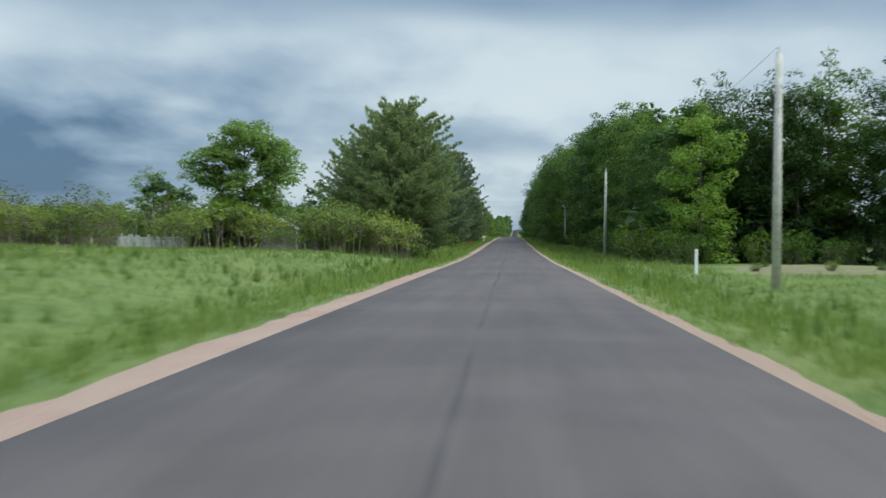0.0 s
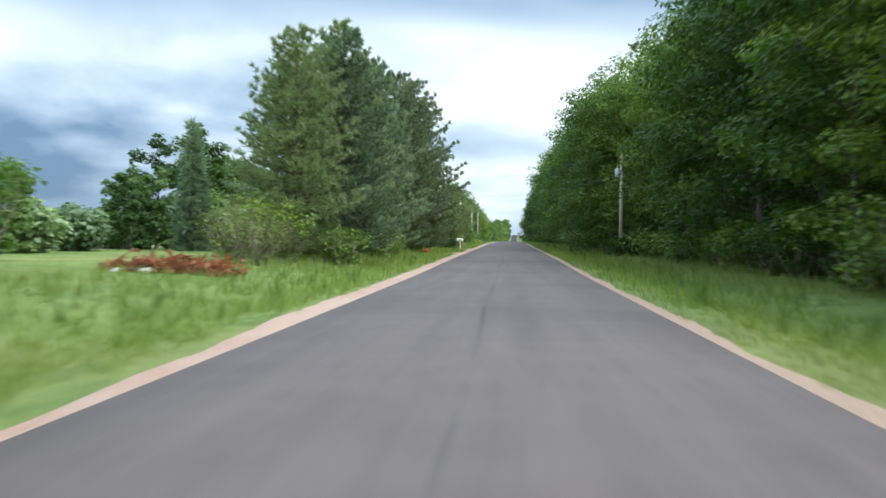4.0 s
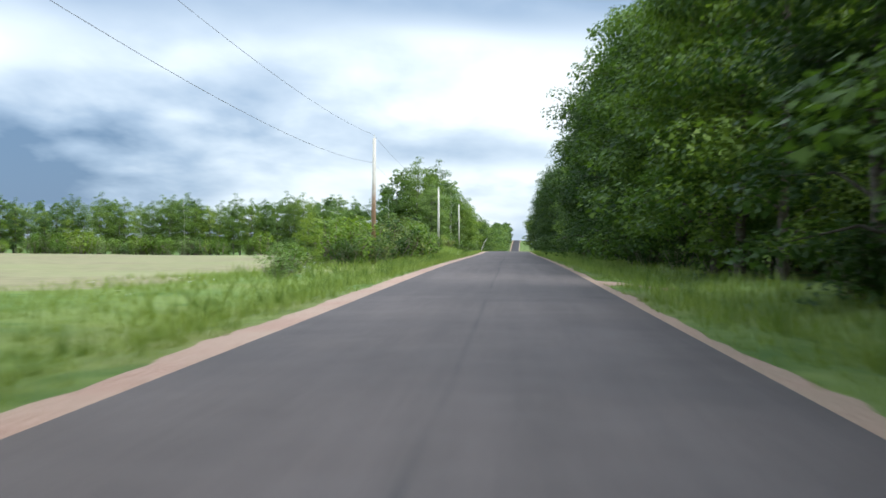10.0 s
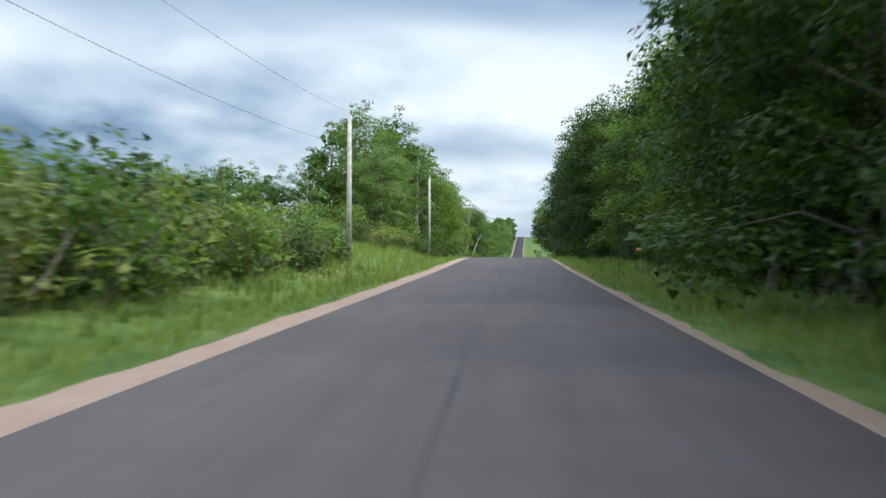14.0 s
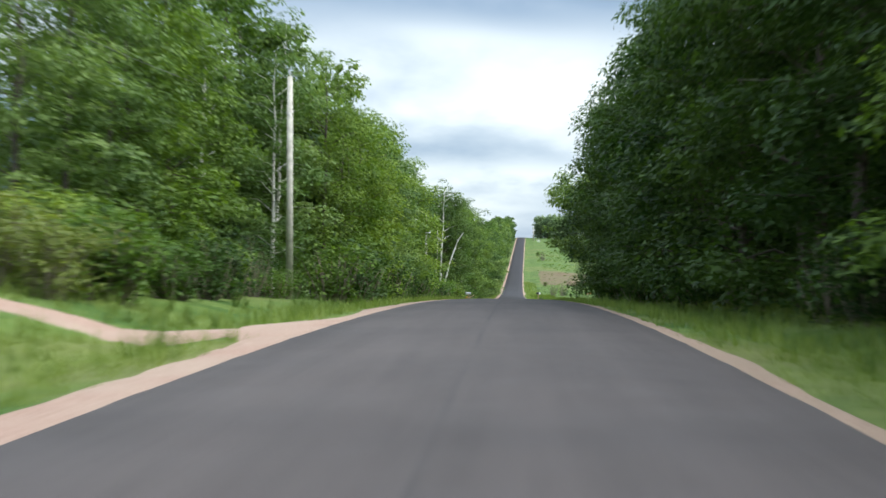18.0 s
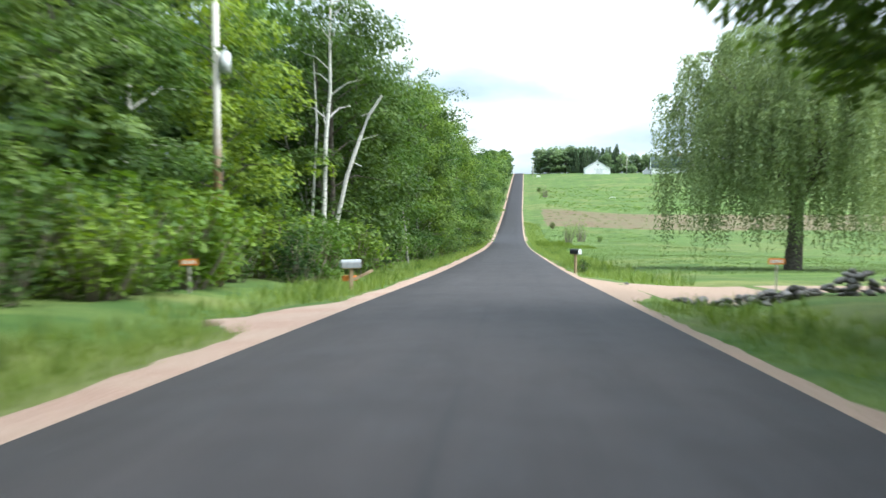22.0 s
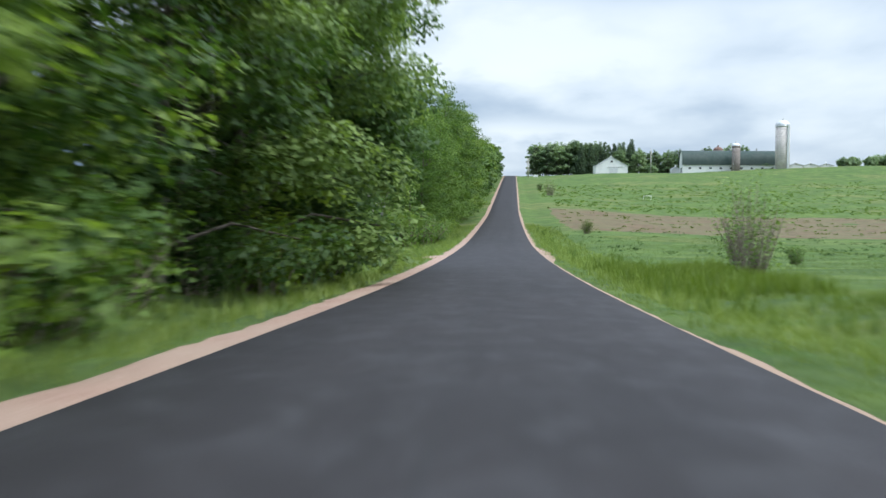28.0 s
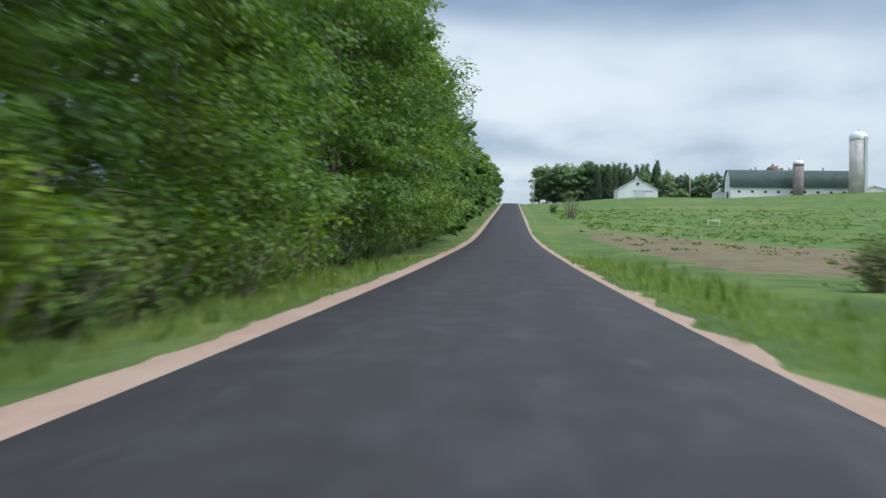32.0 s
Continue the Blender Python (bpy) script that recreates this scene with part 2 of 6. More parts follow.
def asphalt(n):
    p = n.add("ShaderNodeTexCoord").outputs["Object"]
    sep = n.add("ShaderNodeSeparateXYZ", {0: p})
    grain = n.noise(p, 90.0, 4, 0.7)
    long = n.add("ShaderNodeMapping", {0: p, 3: (1.0, 0.045, 1.0)}).outputs[0]
    smear = n.ramp(n.noise(long, 1.7, 6, 0.62, 0.15), [(0.36, (0, 0, 0)), (0.64, (1, 1, 1))])
    blot = n.ramp(n.noise(p, 0.9, 6, 0.72, 0.25), [(0.42, (0, 0, 0)), (0.66, (1, 1, 1))])
    base = n.mix(smear, (0.082, 0.067, 0.063, 1), (0.111, 0.091, 0.085, 1))
    base = n.mix(n.math("MULTIPLY", blot, 0.40), base, (0.132, 0.113, 0.109, 1))
    across = n.add("ShaderNodeMapping", {0: p, 3: (0.09, 0.16, 1.0)}).outputs[0]
    band = n.ramp(n.noise(across, 1.0, 4, 0.55, 0.2), [(0.46, (0, 0, 0)), (0.62, (1, 1, 1))])
    base = n.mix(n.math("MULTIPLY", band, 0.34), base, (0.050, 0.043, 0.044, 1))
    # the paving gets newer along the road
    new_f = n.ramp(n.math("DIVIDE", sep.outputs[1], 800.0), [(0.0, (0, 0, 0)), (0.46, (0.0, 0.0, 0.0)), (0.60, (0.46, 0.46, 0.46)), (0.70, (0.82, 0.82, 0.82)), (0.87, (0.98, 0.98, 0.98)), (1.0, (1, 1, 1))])
    base = n.mix(new_f, base, n.mix(1.0, base, (0.225, 0.238, 0.280, 1), "MULTIPLY"))
    scuff = n.ramp(n.noise(n.add("ShaderNodeMapping", {0: p, 2: (0, 0, 0.5), 3: (1.0, 0.5, 1.0)}).outputs[0], 1.6, 5, 0.65, 0.6), [(0.47, (0, 0, 0)), (0.68, (1, 1, 1))])
    base = n.mix(n.math("MULTIPLY", n.math("MULTIPLY", scuff, new_f), 0.30), base, (0.075, 0.075, 0.082, 1))
    # the joint between the two lanes, and wheel tracks
    wob = n.math("MULTIPLY", n.math("SUBTRACT", n.noise(n.add("ShaderNodeCombineXYZ", {1: sep.outputs[1]}).outputs[0], 0.05, 2), 0.5), 0.35)
    x = n.math("ADD", sep.outputs[0], wob)
    joint = n.math("SUBTRACT", 1.0, n.math("MINIMUM", n.math("DIVIDE", n.math("ABSOLUTE", n.math("ADD", x, 0.12)), 0.07), 1.0))
    patch = n.ramp(n.noise(p, 0.13, 3), [(0.40, (0.15, 0.15, 0.15)), (0.62, (1, 1, 1))])
    base = n.mix(n.math("MULTIPLY", joint, n.math("MULTIPLY", patch, 0.55)), base, (0.022, 0.022, 0.024, 1))
    col = n.mix(0.75, base, n.mix(1.0, base, n.mix(grain, (0.45, 0.45, 0.46, 1), (1.55, 1.52, 1.52, 1)), "MULTIPLY"))
    nrm = n.add("ShaderNodeBump", {"Strength": 0.5, "Distance": 0.006, "Height": grain}).outputs[0]
    return n.add("ShaderNodeBsdfPrincipled", {"Base Color": col, "Roughness": 0.82, "Specular IOR Level": 0.35, "Normal": nrm}).outputs[0]


M_ASPHALT = material("asphalt", asphalt)
M_GRAVEL = surface("pink_gravel", (0.27, 0.165, 0.125), (0.43, 0.290, 0.230), 14, 0.95, 0.7, 60, c=(0.40, 0.31, 0.24), far=0.5, far_scale=0.5)
M_GRAVEL_TAN = surface("tan_gravel", (0.250, 0.162, 0.118), (0.400, 0.282, 0.212), 14, 0.95, 0.7, 60, c=(0.30, 0.23, 0.165), far=0.5, far_scale=0.6)
M_SOIL = surface("ploughed_soil", (0.085, 0.055, 0.030), (0.175, 0.122, 0.070), 0.9, 0.95, 1.0, 2, c=(0.120, 0.140, 0.055), far=0.55, far_scale=0.11)
M_STUBBLE = surface("dry_stubble", (0.150, 0.135, 0.070), (0.225, 0.195, 0.110), 0.8, 0.95, 0.5, 12, c=(0.20, 0.22, 0.09), far=0.6, far_scale=0.06)


def turf(n):
    p = n.add("ShaderNodeTexCoord").outputs["Object"]
    f = n.ramp(n.noise(p, 1.8, 7, 0.65), [(0.33, (0, 0, 0)), (0.68, (1, 1, 1))])
    col = n.mix(f, (0.080, 0.138, 0.033, 1), (0.172, 0.236, 0.062, 1))
    g = n.ramp(n.noise(p, 0.085, 5, 0.6, 0.5), [(0.40, (0, 0, 0)), (0.64, (1, 1, 1))])
    col = n.mix(n.math("MULTIPLY", g, 0.6), col, (0.190, 0.236, 0.072, 1))
    d = n.ramp(n.noise(p, 0.31, 6, 0.65, 0.6), [(0.48, (0, 0, 0)), (0.62, (1, 1, 1))])
    col = n.mix(n.math("MULTIPLY", d, 0.75), col, (0.050, 0.115, 0.026, 1))
    e = n.ramp(n.noise(p, 0.04, 4, 0.6, 0.4), [(0.52, (0, 0, 0)), (0.60, (1, 1, 1))])
    col = n.mix(n.math("MULTIPLY", e, 0.45), col, (0.265, 0.235, 0.095, 1))
    # paler, seeding grass before the woods and along the hay field
    along = n.math("DIVIDE", n.add("ShaderNodeSeparateXYZ", {0: p}).outputs[1], 800.0)
    pale = n.ramp(along, [(0.0, (0.36, 0.36, 0.36)), (0.12, (0.34, 0.34, 0.34)), (0.20, (0.18, 0.18, 0.18)), (0.33, (0.10, 0.10, 0.10)), (0.58, (0.0, 0.0, 0.0))])
    col = n.mix(n.math("MULTIPLY", pale, n.math("ADD", n.math("MULTIPLY", f, 0.5), 0.5)), col, (0.290, 0.315, 0.130, 1))
    # lusher, darker grass in the valley
    lush = n.ramp(along, [(0.60, (0, 0, 0)), (0.74, (1, 1, 1)), (1.0, (1, 1, 1))])
    deep = n.ramp(n.noise(p, 0.20, 6, 0.65, 0.8), [(0.40, (0, 0, 0)), (0.60, (1, 1, 1))])
    col = n.mix(n.math("MULTIPLY", lush, n.math("ADD", n.math("MULTIPLY", deep, 0.66), 0.22)), col, (0.068, 0.108, 0.037, 1))
    nrm = n.add("ShaderNodeBump", {"Strength": 1.0, "Distance": 0.12, "Height": n.noise(p, 5.0, 6, 0.7)}).outputs[0]
    return n.add("ShaderNodeBsdfPrincipled", {"Base Color": col, "Roughness": 0.95, "Specular IOR Level": 0.1, "Normal": nrm}).outputs[0]


M_TURF = material("turf", turf)
M_POLE = surface("weathered_pole", (0.40, 0.375, 0.33), (0.60, 0.57, 0.51), 5, 0.9, 0.4, 30)


def pole_stain(n):
    p = n.add("ShaderNodeTexCoord").outputs["Object"]
    z = n.add("ShaderNodeSeparateXYZ", {0: p}).outputs[2]
    grain = n.noise(p, 6, 6)
    brown = n.mix(grain, (0.24, 0.135, 0.075, 1), (0.40, 0.25, 0.15, 1))
    grey = n.mix(grain, (0.40, 0.375, 0.33, 1), (0.60, 0.57, 0.51, 1))
    edge = n.math("ADD", z, n.math("MULTIPLY", n.noise(p, 2.5, 4), 1.6))
    f = n.ramp(n.math("MULTIPLY", n.math("SUBTRACT", edge, 4.7), 0.6), [(0.0, (0, 0, 0)), (1.0, (1, 1, 1))])
    h = n.add("ShaderNodeBump", {"Strength": 0.4, "Distance": 0.02, "Height": n.noise(p, 30, 5)}).outputs[0]
    return n.add("ShaderNodeBsdfPrincipled", {"Base Color": n.mix(f, brown, grey), "Roughness": 0.9, "Normal": h}).outputs[0]


M_POLE_BROWN = material("brown_pole_wood", pole_stain)
M_CAN = surface("grey_painted_metal", (0.55, 0.56, 0.57), (0.70, 0.71, 0.72), 3, 0.45)
M_BOX_GREY = surface("grey_box_paint", (0.22, 0.23, 0.25), (0.34, 0.35, 0.37), 4, 0.5)
M_WIRE = surface("dark_wire", (0.10, 0.10, 0.11), (0.16, 0.16, 0.17), 3, 0.6)
M_CERAMIC = surface("insulator", (0.60, 0.60, 0.58), (0.75, 0.75, 0.73), 3, 0.3)
M_WHITE = surface("white_paint", (0.79, 0.79, 0.78), (0.88, 0.88, 0.87), 2.5, 0.6, c=(0.60, 0.59, 0.56), far=0.25, far_scale=0.4)
M_BLACK = surface("black_plastic", (0.018, 0.018, 0.020), (0.035, 0.035, 0.038), 4, 0.4)
M_RED = surface("red_plastic", (0.56, 0.055, 0.030), (0.68, 0.095, 0.055), 4, 0.45)
M_ORANGE = surface("orange_sign", (0.78, 0.24, 0.05), (0.88, 0.32, 0.09), 4, 0.5)
M_YELLOW = surface("yellow_paint", (0.62, 0.40, 0.035), (0.74, 0.50, 0.06), 4, 0.55)
M_WOOD = surface("raw_timber", (0.26, 0.185, 0.115), (0.42, 0.31, 0.20), 8, 0.85, 0.4, 40)
M_GREY_WOOD = surface("grey_boards", (0.20, 0.19, 0.18), (0.36, 0.345, 0.33), 4, 0.95, 0.5, 25, per_object=0.4)
M_PALE_WOOD = surface("bleached_boards", (0.34, 0.33, 0.31), (0.55, 0.53, 0.50), 4, 0.95, 0.5, 25, per_object=0.4)
M_ROOF = surface("green_roof", (0.022, 0.044, 0.038), (0.040, 0.066, 0.056), 0.8, 0.6, c=(0.075, 0.090, 0.080), far=0.5, far_scale=0.15)
M_TIN = surface("galvanised_roof", (0.42, 0.43, 0.44), (0.56, 0.57, 0.58), 1.0, 0.45, metal=0.4)
M_CONCRETE = surface("silo_concrete", (0.60, 0.55, 0.52), (0.74, 0.69, 0.66), 0.9, 0.9, 0.3, 8, c=(0.38, 0.35, 0.33), far=0.5, far_scale=0.3)
M_CONCRETE_DARK = surface("silo_stave_dark", (0.20, 0.17, 0.155), (0.32, 0.28, 0.255), 0.9, 0.9, 0.3, 8, c=(0.15, 0.13, 0.12), far=0.6, far_scale=0.3)
M_DOME = surface("silo_dome", (0.58, 0.59, 0.60), (0.74, 0.75, 0.76), 1.5, 0.4, metal=0.3)
M_DOME_RUST = surface("rusty_dome", (0.12, 0.07, 0.055), (0.22, 0.13, 0.10), 1.5, 0.7)
M_GLASS_DARK = surface("dark_opening", (0.02, 0.022, 0.025), (0.05, 0.052, 0.055), 2, 0.25)
M_STONE = surface("field_stone", (0.095, 0.085, 0.078), (0.21, 0.195, 0.18), 5, 0.9, 0.5, 14, per_object=0.6)


# ---------------------------------------------------------------- the lie of the land
PROFILE = [(-900, 6.0), (-300, 2.9), (0, 1.72), (50, 1.53), (88, 1.39), (140, 1.53), (175, 1.78), (209, 1.96), (253, 2.19), (298, 2.5), (331, 2.6),
           (385, 2.71), (417, 2.88), (429, 2.85), (440, 2.7), (452, 2.4), (464, 2.01), (489, 1.01), (514, -0.09), (540, -1.34),
           (567, -2.66), (594, -3.86), (622, -5.03), (664, -6.75), (706, -8.25), (735, -9.01), (764, -9.52), (794, -9.76), (850, -9.35),
           (923, -8.05), (1003, -4.9), (1130, 0.45), (1257, 5.8), (1374, 9.8), (1440, 10.3), (1560, 7.5), (2000, -8.0), (2600, -14.0), (4500, -14.0)]
RIGHT = [(0, -0.3), (100, -0.1), (550, 0.0), (640, -0.3), (760, -0.1), (860, -1.2), (964, -2.0), (1053, -1.2), (1130, 0.8), (1215, 3.4), (1268, 2.5),
         (1374, 0.5), (1500, 0.0)]
LEFT = [(-50, 0.7), (90, 0.7), (150, 0.3), (230, 0.1), (275, -0.35), (330, -0.45), (380, -0.1), (405, 0.6), (425, 1.4), (445, 1.2), (470, 0.4), (520, 0.2), (1500, 0.2)]
HAY = [(200, 0.2), (258, -0.3), (330, -0.6), (400, -0.8), (440, -0.7), (465, -0.1), (500, 0.2), (1500, 0.2)]


BEND = [(0, 0.0), (700, 0.0), (794, 0.15), (923, 1.0), (1003, 1.8), (1257, 4.6), (1374, 5.9), (1500, 7.3), (2000, 13.0)]


def curve_at(knots, y):
    if y <= knots[0][0]:
        return knots[0][1]
    if y >= knots[-1][0]:
        return knots[-1][1]
    i = 0
    while y > knots[i + 1][0]:
        i += 1
    (y0, z0), (y1, z1) = knots[i], knots[i + 1]

    def slope(k):
        a, b = knots[max(k - 1, 0)], knots[min(k + 1, len(knots) - 1)]
        return (b[1] - a[1]) / (b[0] - a[0])
    h, u = y1 - y0, (y - y0) / (y1 - y0)
    return ((1 + 2 * u) * (1 - u) ** 2 * z0 + u * (1 - u) ** 2 * h * slope(i)
            + u * u * (3 - 2 * u) * z1 + u * u * (u - 1) * h * slope(i + 1))


def smooth(a, b, v):
    u = min(max((v - a) / (b - a), 0.0), 1.0)
    return u * u * (3 - 2 * u)


def road_z(y):
    return curve_at(PROFILE, y)


def road_x(y):
    return curve_at(BEND, y)


def ground(x, y):
    """The ground's height."""
    x = x - road_x(y)
    a = abs(x)
    z = road_z(y) - 0.05
    z -= 0.02 * smooth(3.0, 3.9, a) + 0.28 * smooth(3.9, 6.2, a) - 0.24 * smooth(6.5, 9.0, a)
    if x > 0:
        z += curve_at(RIGHT, y) * smooth(6, 46 if y > 600 else 12, x)
        z += 0.062 * min(max(x - 80, 0), 60) * smooth(1060, 1215, y)
    else:
        far = smooth(17, 30, -x) * smooth(200, 258, y)
        z += (curve_at(LEFT, y) * (1 - far) + curve_at(HAY, y) * far) * smooth(6, 16, -x)
    z += 0.25 * smooth(7, 20, a) * (noise.noise(Vector((x * 0.045, y * 0.045, 0.3))) + 0.4 * noise.noise(Vector((x * 0.2, y * 0.2, 1.3))))
    return z


# ---------------------------------------------------------------- mesh helpers
def fast_mesh(name, verts, faces, mat, shade=False):
    """A mesh from arrays; faces all have the same number of corners."""
    verts, faces = np.asarray(verts, np.float32), np.asarray(faces, np.int32)
    me = bpy.data.meshes.new(name)
    me.vertices.add(len(verts))
    me.vertices.foreach_set("co", verts.ravel())
    k = faces.shape[1]
    me.loops.add(faces.size)
    me.loops.foreach_set("vertex_index", faces.ravel())
    me.polygons.add(len(faces))
    me.polygons.foreach_set("loop_start", np.arange(len(faces), dtype=np.int32) * k)
    if shade:
        me.polygons.foreach_set("use_smooth", np.ones(len(faces), bool))
    me.update(calc_edges=True)
    me.materials.append(mat)
    return me


def grid_mesh(name, rows, mat, shade=True):
    """A sheet from rows of points, all rows of one length."""
    n, k = len(rows), len(rows[0])
    v = np.array(rows, np.float32).reshape(-1, 3)
    i = np.arange(n - 1)[:, None] * k + np.arange(k - 1)[None, :]
    f = np.stack([i, i + 1, i + k + 1, i + k], -1).reshape(-1, 4)
    return fast_mesh(name, v, f, mat, shade)


def tube(points, radii, sides=6):
    """Corner points and faces of a tube along points."""
    pts = [Vector(p) for p in points]
    vs, fs = [], []
    for i, p in enumerate(pts):
        d = (pts[min(i + 1, len(pts) - 1)] - pts[max(i - 1, 0)]).normalized()
        a = d.orthogonal().normalized() if abs(d.z) < 0.9 else Vector((1, 0, 0)).cross(d).normalized()
        b = d.cross(a)
        for k in range(sides):
            w = 2 * math.pi * k / sides
            vs.append(p + (a * math.cos(w) + b * math.sin(w)) * radii[i])
    for i in range(len(pts) - 1):
        for k in range(sides):
            fs.append((i * sides + k, i * sides + (k + 1) % sides, (i + 1) * sides + (k + 1) % sides, (i + 1) * sides + k))
    return vs, fs


def tubes_mesh(name, list_of, mat):
    vs, fs = [], []
    for v, f in list_of:
        o = len(vs)
        vs += v
        fs += [tuple(i + o for i in q) for q in f]
    return fast_mesh(name, [tuple(v) for v in vs], fs, mat, True)


def box(bm, sx, sy, sz, at=(0, 0, 0), rot=None, bevel=0.0):
    """A box with its middle at `at`."""
    m = Matrix.Translation(at) @ (rot or Matrix()) @ Matrix.Diagonal((sx, sy, sz, 1))
    got = bmesh.ops.create_cube(bm, size=1, matrix=m)
    if bevel:
        edges = list({e for v in got["verts"] for e in v.link_edges})
        bmesh.ops.bevel(bm, geom=edges, offset=bevel, segments=2, affect="EDGES")
    return bm


def rod(bm, p, q, r1, r2=None, sides=10):
    p, q = Vector(p), Vector(q)
    d = q - p
    m = Matrix.Translation((p + q) / 2) @ d.to_track_quat("Z", "Y").to_matrix().to_4x4()
    bmesh.ops.create_cone(bm, cap_ends=True, segments=sides, radius1=r1, radius2=r1 if r2 is None else r2, depth=d.length, matrix=m)
    return bm


def part(name, bm, mat, parent=None, label="", shade=False):
    """Links a bmesh or a mesh as one mesh object, under a parent if there is one."""
    if isinstance(bm, bmesh.types.BMesh):
        me = bpy.data.meshes.new(name)
        bm.to_mesh(me)
        bm.free()
        me.materials.append(mat)
        if shade:
            for f in me.polygons:
                f.use_smooth = True
    else:
        me = bm
    ob = new(name, me)
    if parent is not None:
        ob.parent = parent
    if label:
        ob["label"] = label
    return ob


def thing(name, x, y, label, category, group="", turn=0.0, z=None, scale=1.0, sink=0.04):
    ob = new(name)
    ob.empty_display_size = 0.2
    ob.matrix_world = Matrix.Translation((x, y, (ground(x, y) - sink) if z is None else z)) @ pose(0, 0, 0, 0, 0, turn) @ Matrix.Scale(scale, 4)
    return tagged(ob, label, category, group)


# ---------------------------------------------------------------- ground and road
def steps(*spans):
    out = []
    for a, b, s in spans:
        k = max(int(round((b - a) / s)), 1)
        out += [a + (b - a) * i / k for i in range(k)]
    return out + [spans[-1][1]]


side = [3.0, 3.5, 3.9, 4.4, 5.0, 5.6, 6.2, 7, 8, 9, 10.5, 12, 14, 16.5, 20, 24, 29, 35, 42, 50, 62, 76, 95, 120, 160, 230, 360, 600, 1200, 2400]
GX = [-v for v in reversed(side)] + [0.0] + side
GY = steps((-900, -100, 100), (-100, -20, 10), (-20, 860, 4), (860, 1460, 10), (1460, 2000, 60), (2000, 4500, 250))
tagged(new("ground", grid_mesh("ground", [[(x + road_x(y), y, ground(x + road_x(y), y)) for x in GX] for y in GY], M_TURF)),
       "rough green roadside grassland over rolling hills", "ground", kind="structure")

RY = steps((-60, 860, 4), (860, 1460, 8))
HALF = 3.02
tagged(new("road", grid_mesh("road", [[(x + road_x(y), y, road_z(y) + 0.045 * (1 - (x / HALF) ** 2) + h) for x, h in
                                       ((-HALF - 0.06, -0.06), (-HALF, 0), (-1.5, 0), (0, 0), (1.5, 0), (HALF, 0), (HALF + 0.06, -0.06))] for y in RY],
                             M_ASPHALT)), "dark grey asphalt country road without lane markings", "road", kind="structure")

# driveways: side, where, half width at the road, how far they reach
DRIVES = [(-1, 196.0, 2.8, 30, "drive_1"), (-1, 224.5, 4.0, 2.5, "drive_2"), (1, 281.0, 1.2, 2.4, "drive_3"), (-1, 440.0, 2.7, 22, "drive_4"),
          (-1, 537.5, 4.0, 2.5, "drive_5"), (1, 555.0, 8.6, 40, "drive_6"), (-1, 753.5, 2.2, 1.6, "drive_7")]


def shoulder(sgn):
    rows = []
    y = -60.0
    while y < 1440:
        wide = 0.86 - 0.30 * (smooth(58, 66, y) - smooth(112, 124, y)) if sgn < 0 else 0.50 - 0.27 * (smooth(570, 660, y) - 2.4 * smooth(742, 754, y) + 2.4 * smooth(772, 788, y))
        wide += 0.22 * noise.noise(Vector((sgn * 3.0, y * 0.16, 0))) + 0.16 * noise.noise(Vector((sgn * 7.0, y * 0.9, 2)))
        if sgn > 0:
            wide += 0.62 * smooth(784, 790, y) * (0.5 + noise.noise(Vector((5.0, y * 0.35, 1))))
        wide = max(wide, 0.10)
        for s, at, half, reach, _ in DRIVES:
            if s == sgn:
                wide += 0.9 * (1 - smooth(half * 0.5, half * 1.5, abs(y - at)))
        row = []
        for i in range(4):
            a = HALF - 0.02 + wide * i / 3
            row.append((sgn * a + road_x(y), y, road_z(y) + (0.0, -0.015, -0.03, -0.085)[i]))
        rows.append(row if sgn > 0 else row[::-1])
        y += 0.8 if y < 860 else 4
    return grid_mesh("shoulder", rows, M_GRAVEL if sgn < 0 else M_GRAVEL_TAN)


for k, sgn in enumerate((-1, 1)):
    tagged(new("shoulder_%d" % (k + 1), shoulder(sgn)), "ragged pinkish gravel shoulder along the asphalt", "road shoulder", kind="structure")


def drive(sgn, at, half, reach, name):
    rows = []
    k = 26
    for i in range(k + 1):
        u = i / k
        a = HALF + 0.25 + u * reach
        w = half * (0.45 + 0.75 * (1 - smooth(0, 0.16 if reach > 10 else 0.9, u))) * (1 if reach > 10 else (1 - u) ** 0.6)
        bend = 3.0 * (u * reach / 12) ** 2 if name == "drive_4" and u * reach < 12 else 3.0 if name == "drive_4" else 3.0 * u * u if reach > 10 else 0.0
        row = []
        # the bed bridges the ditch and its sides run down to the grass
        fill = 1 - smooth(6.0, 10.0, a)
        for j in range(9):
            y = at + bend + w * (j / 4 - 1) + 0.25 * noise.noise(Vector((a * 0.8, j * 5.0, at))) * (1 if j in (0, 8) else 0)
            g = ground(sgn * a, y)
            bed = max(g + 0.02, g + (road_z(y) - 0.10 - 0.03 * (a - HALF) - g) * fill)
            row.append((sgn * a, y, g - 0.04 if j in (0, 8) else bed))
        rows.append(row if sgn < 0 else row[::-1])
    tagged(new(name, grid_mesh(name, rows, M_GRAVEL if sgn < 0 else M_GRAVEL_TAN)), "pinkish gravel driveway meeting the asphalt road", "driveway", kind="structure")


for d in DRIVES:
    drive(*d)


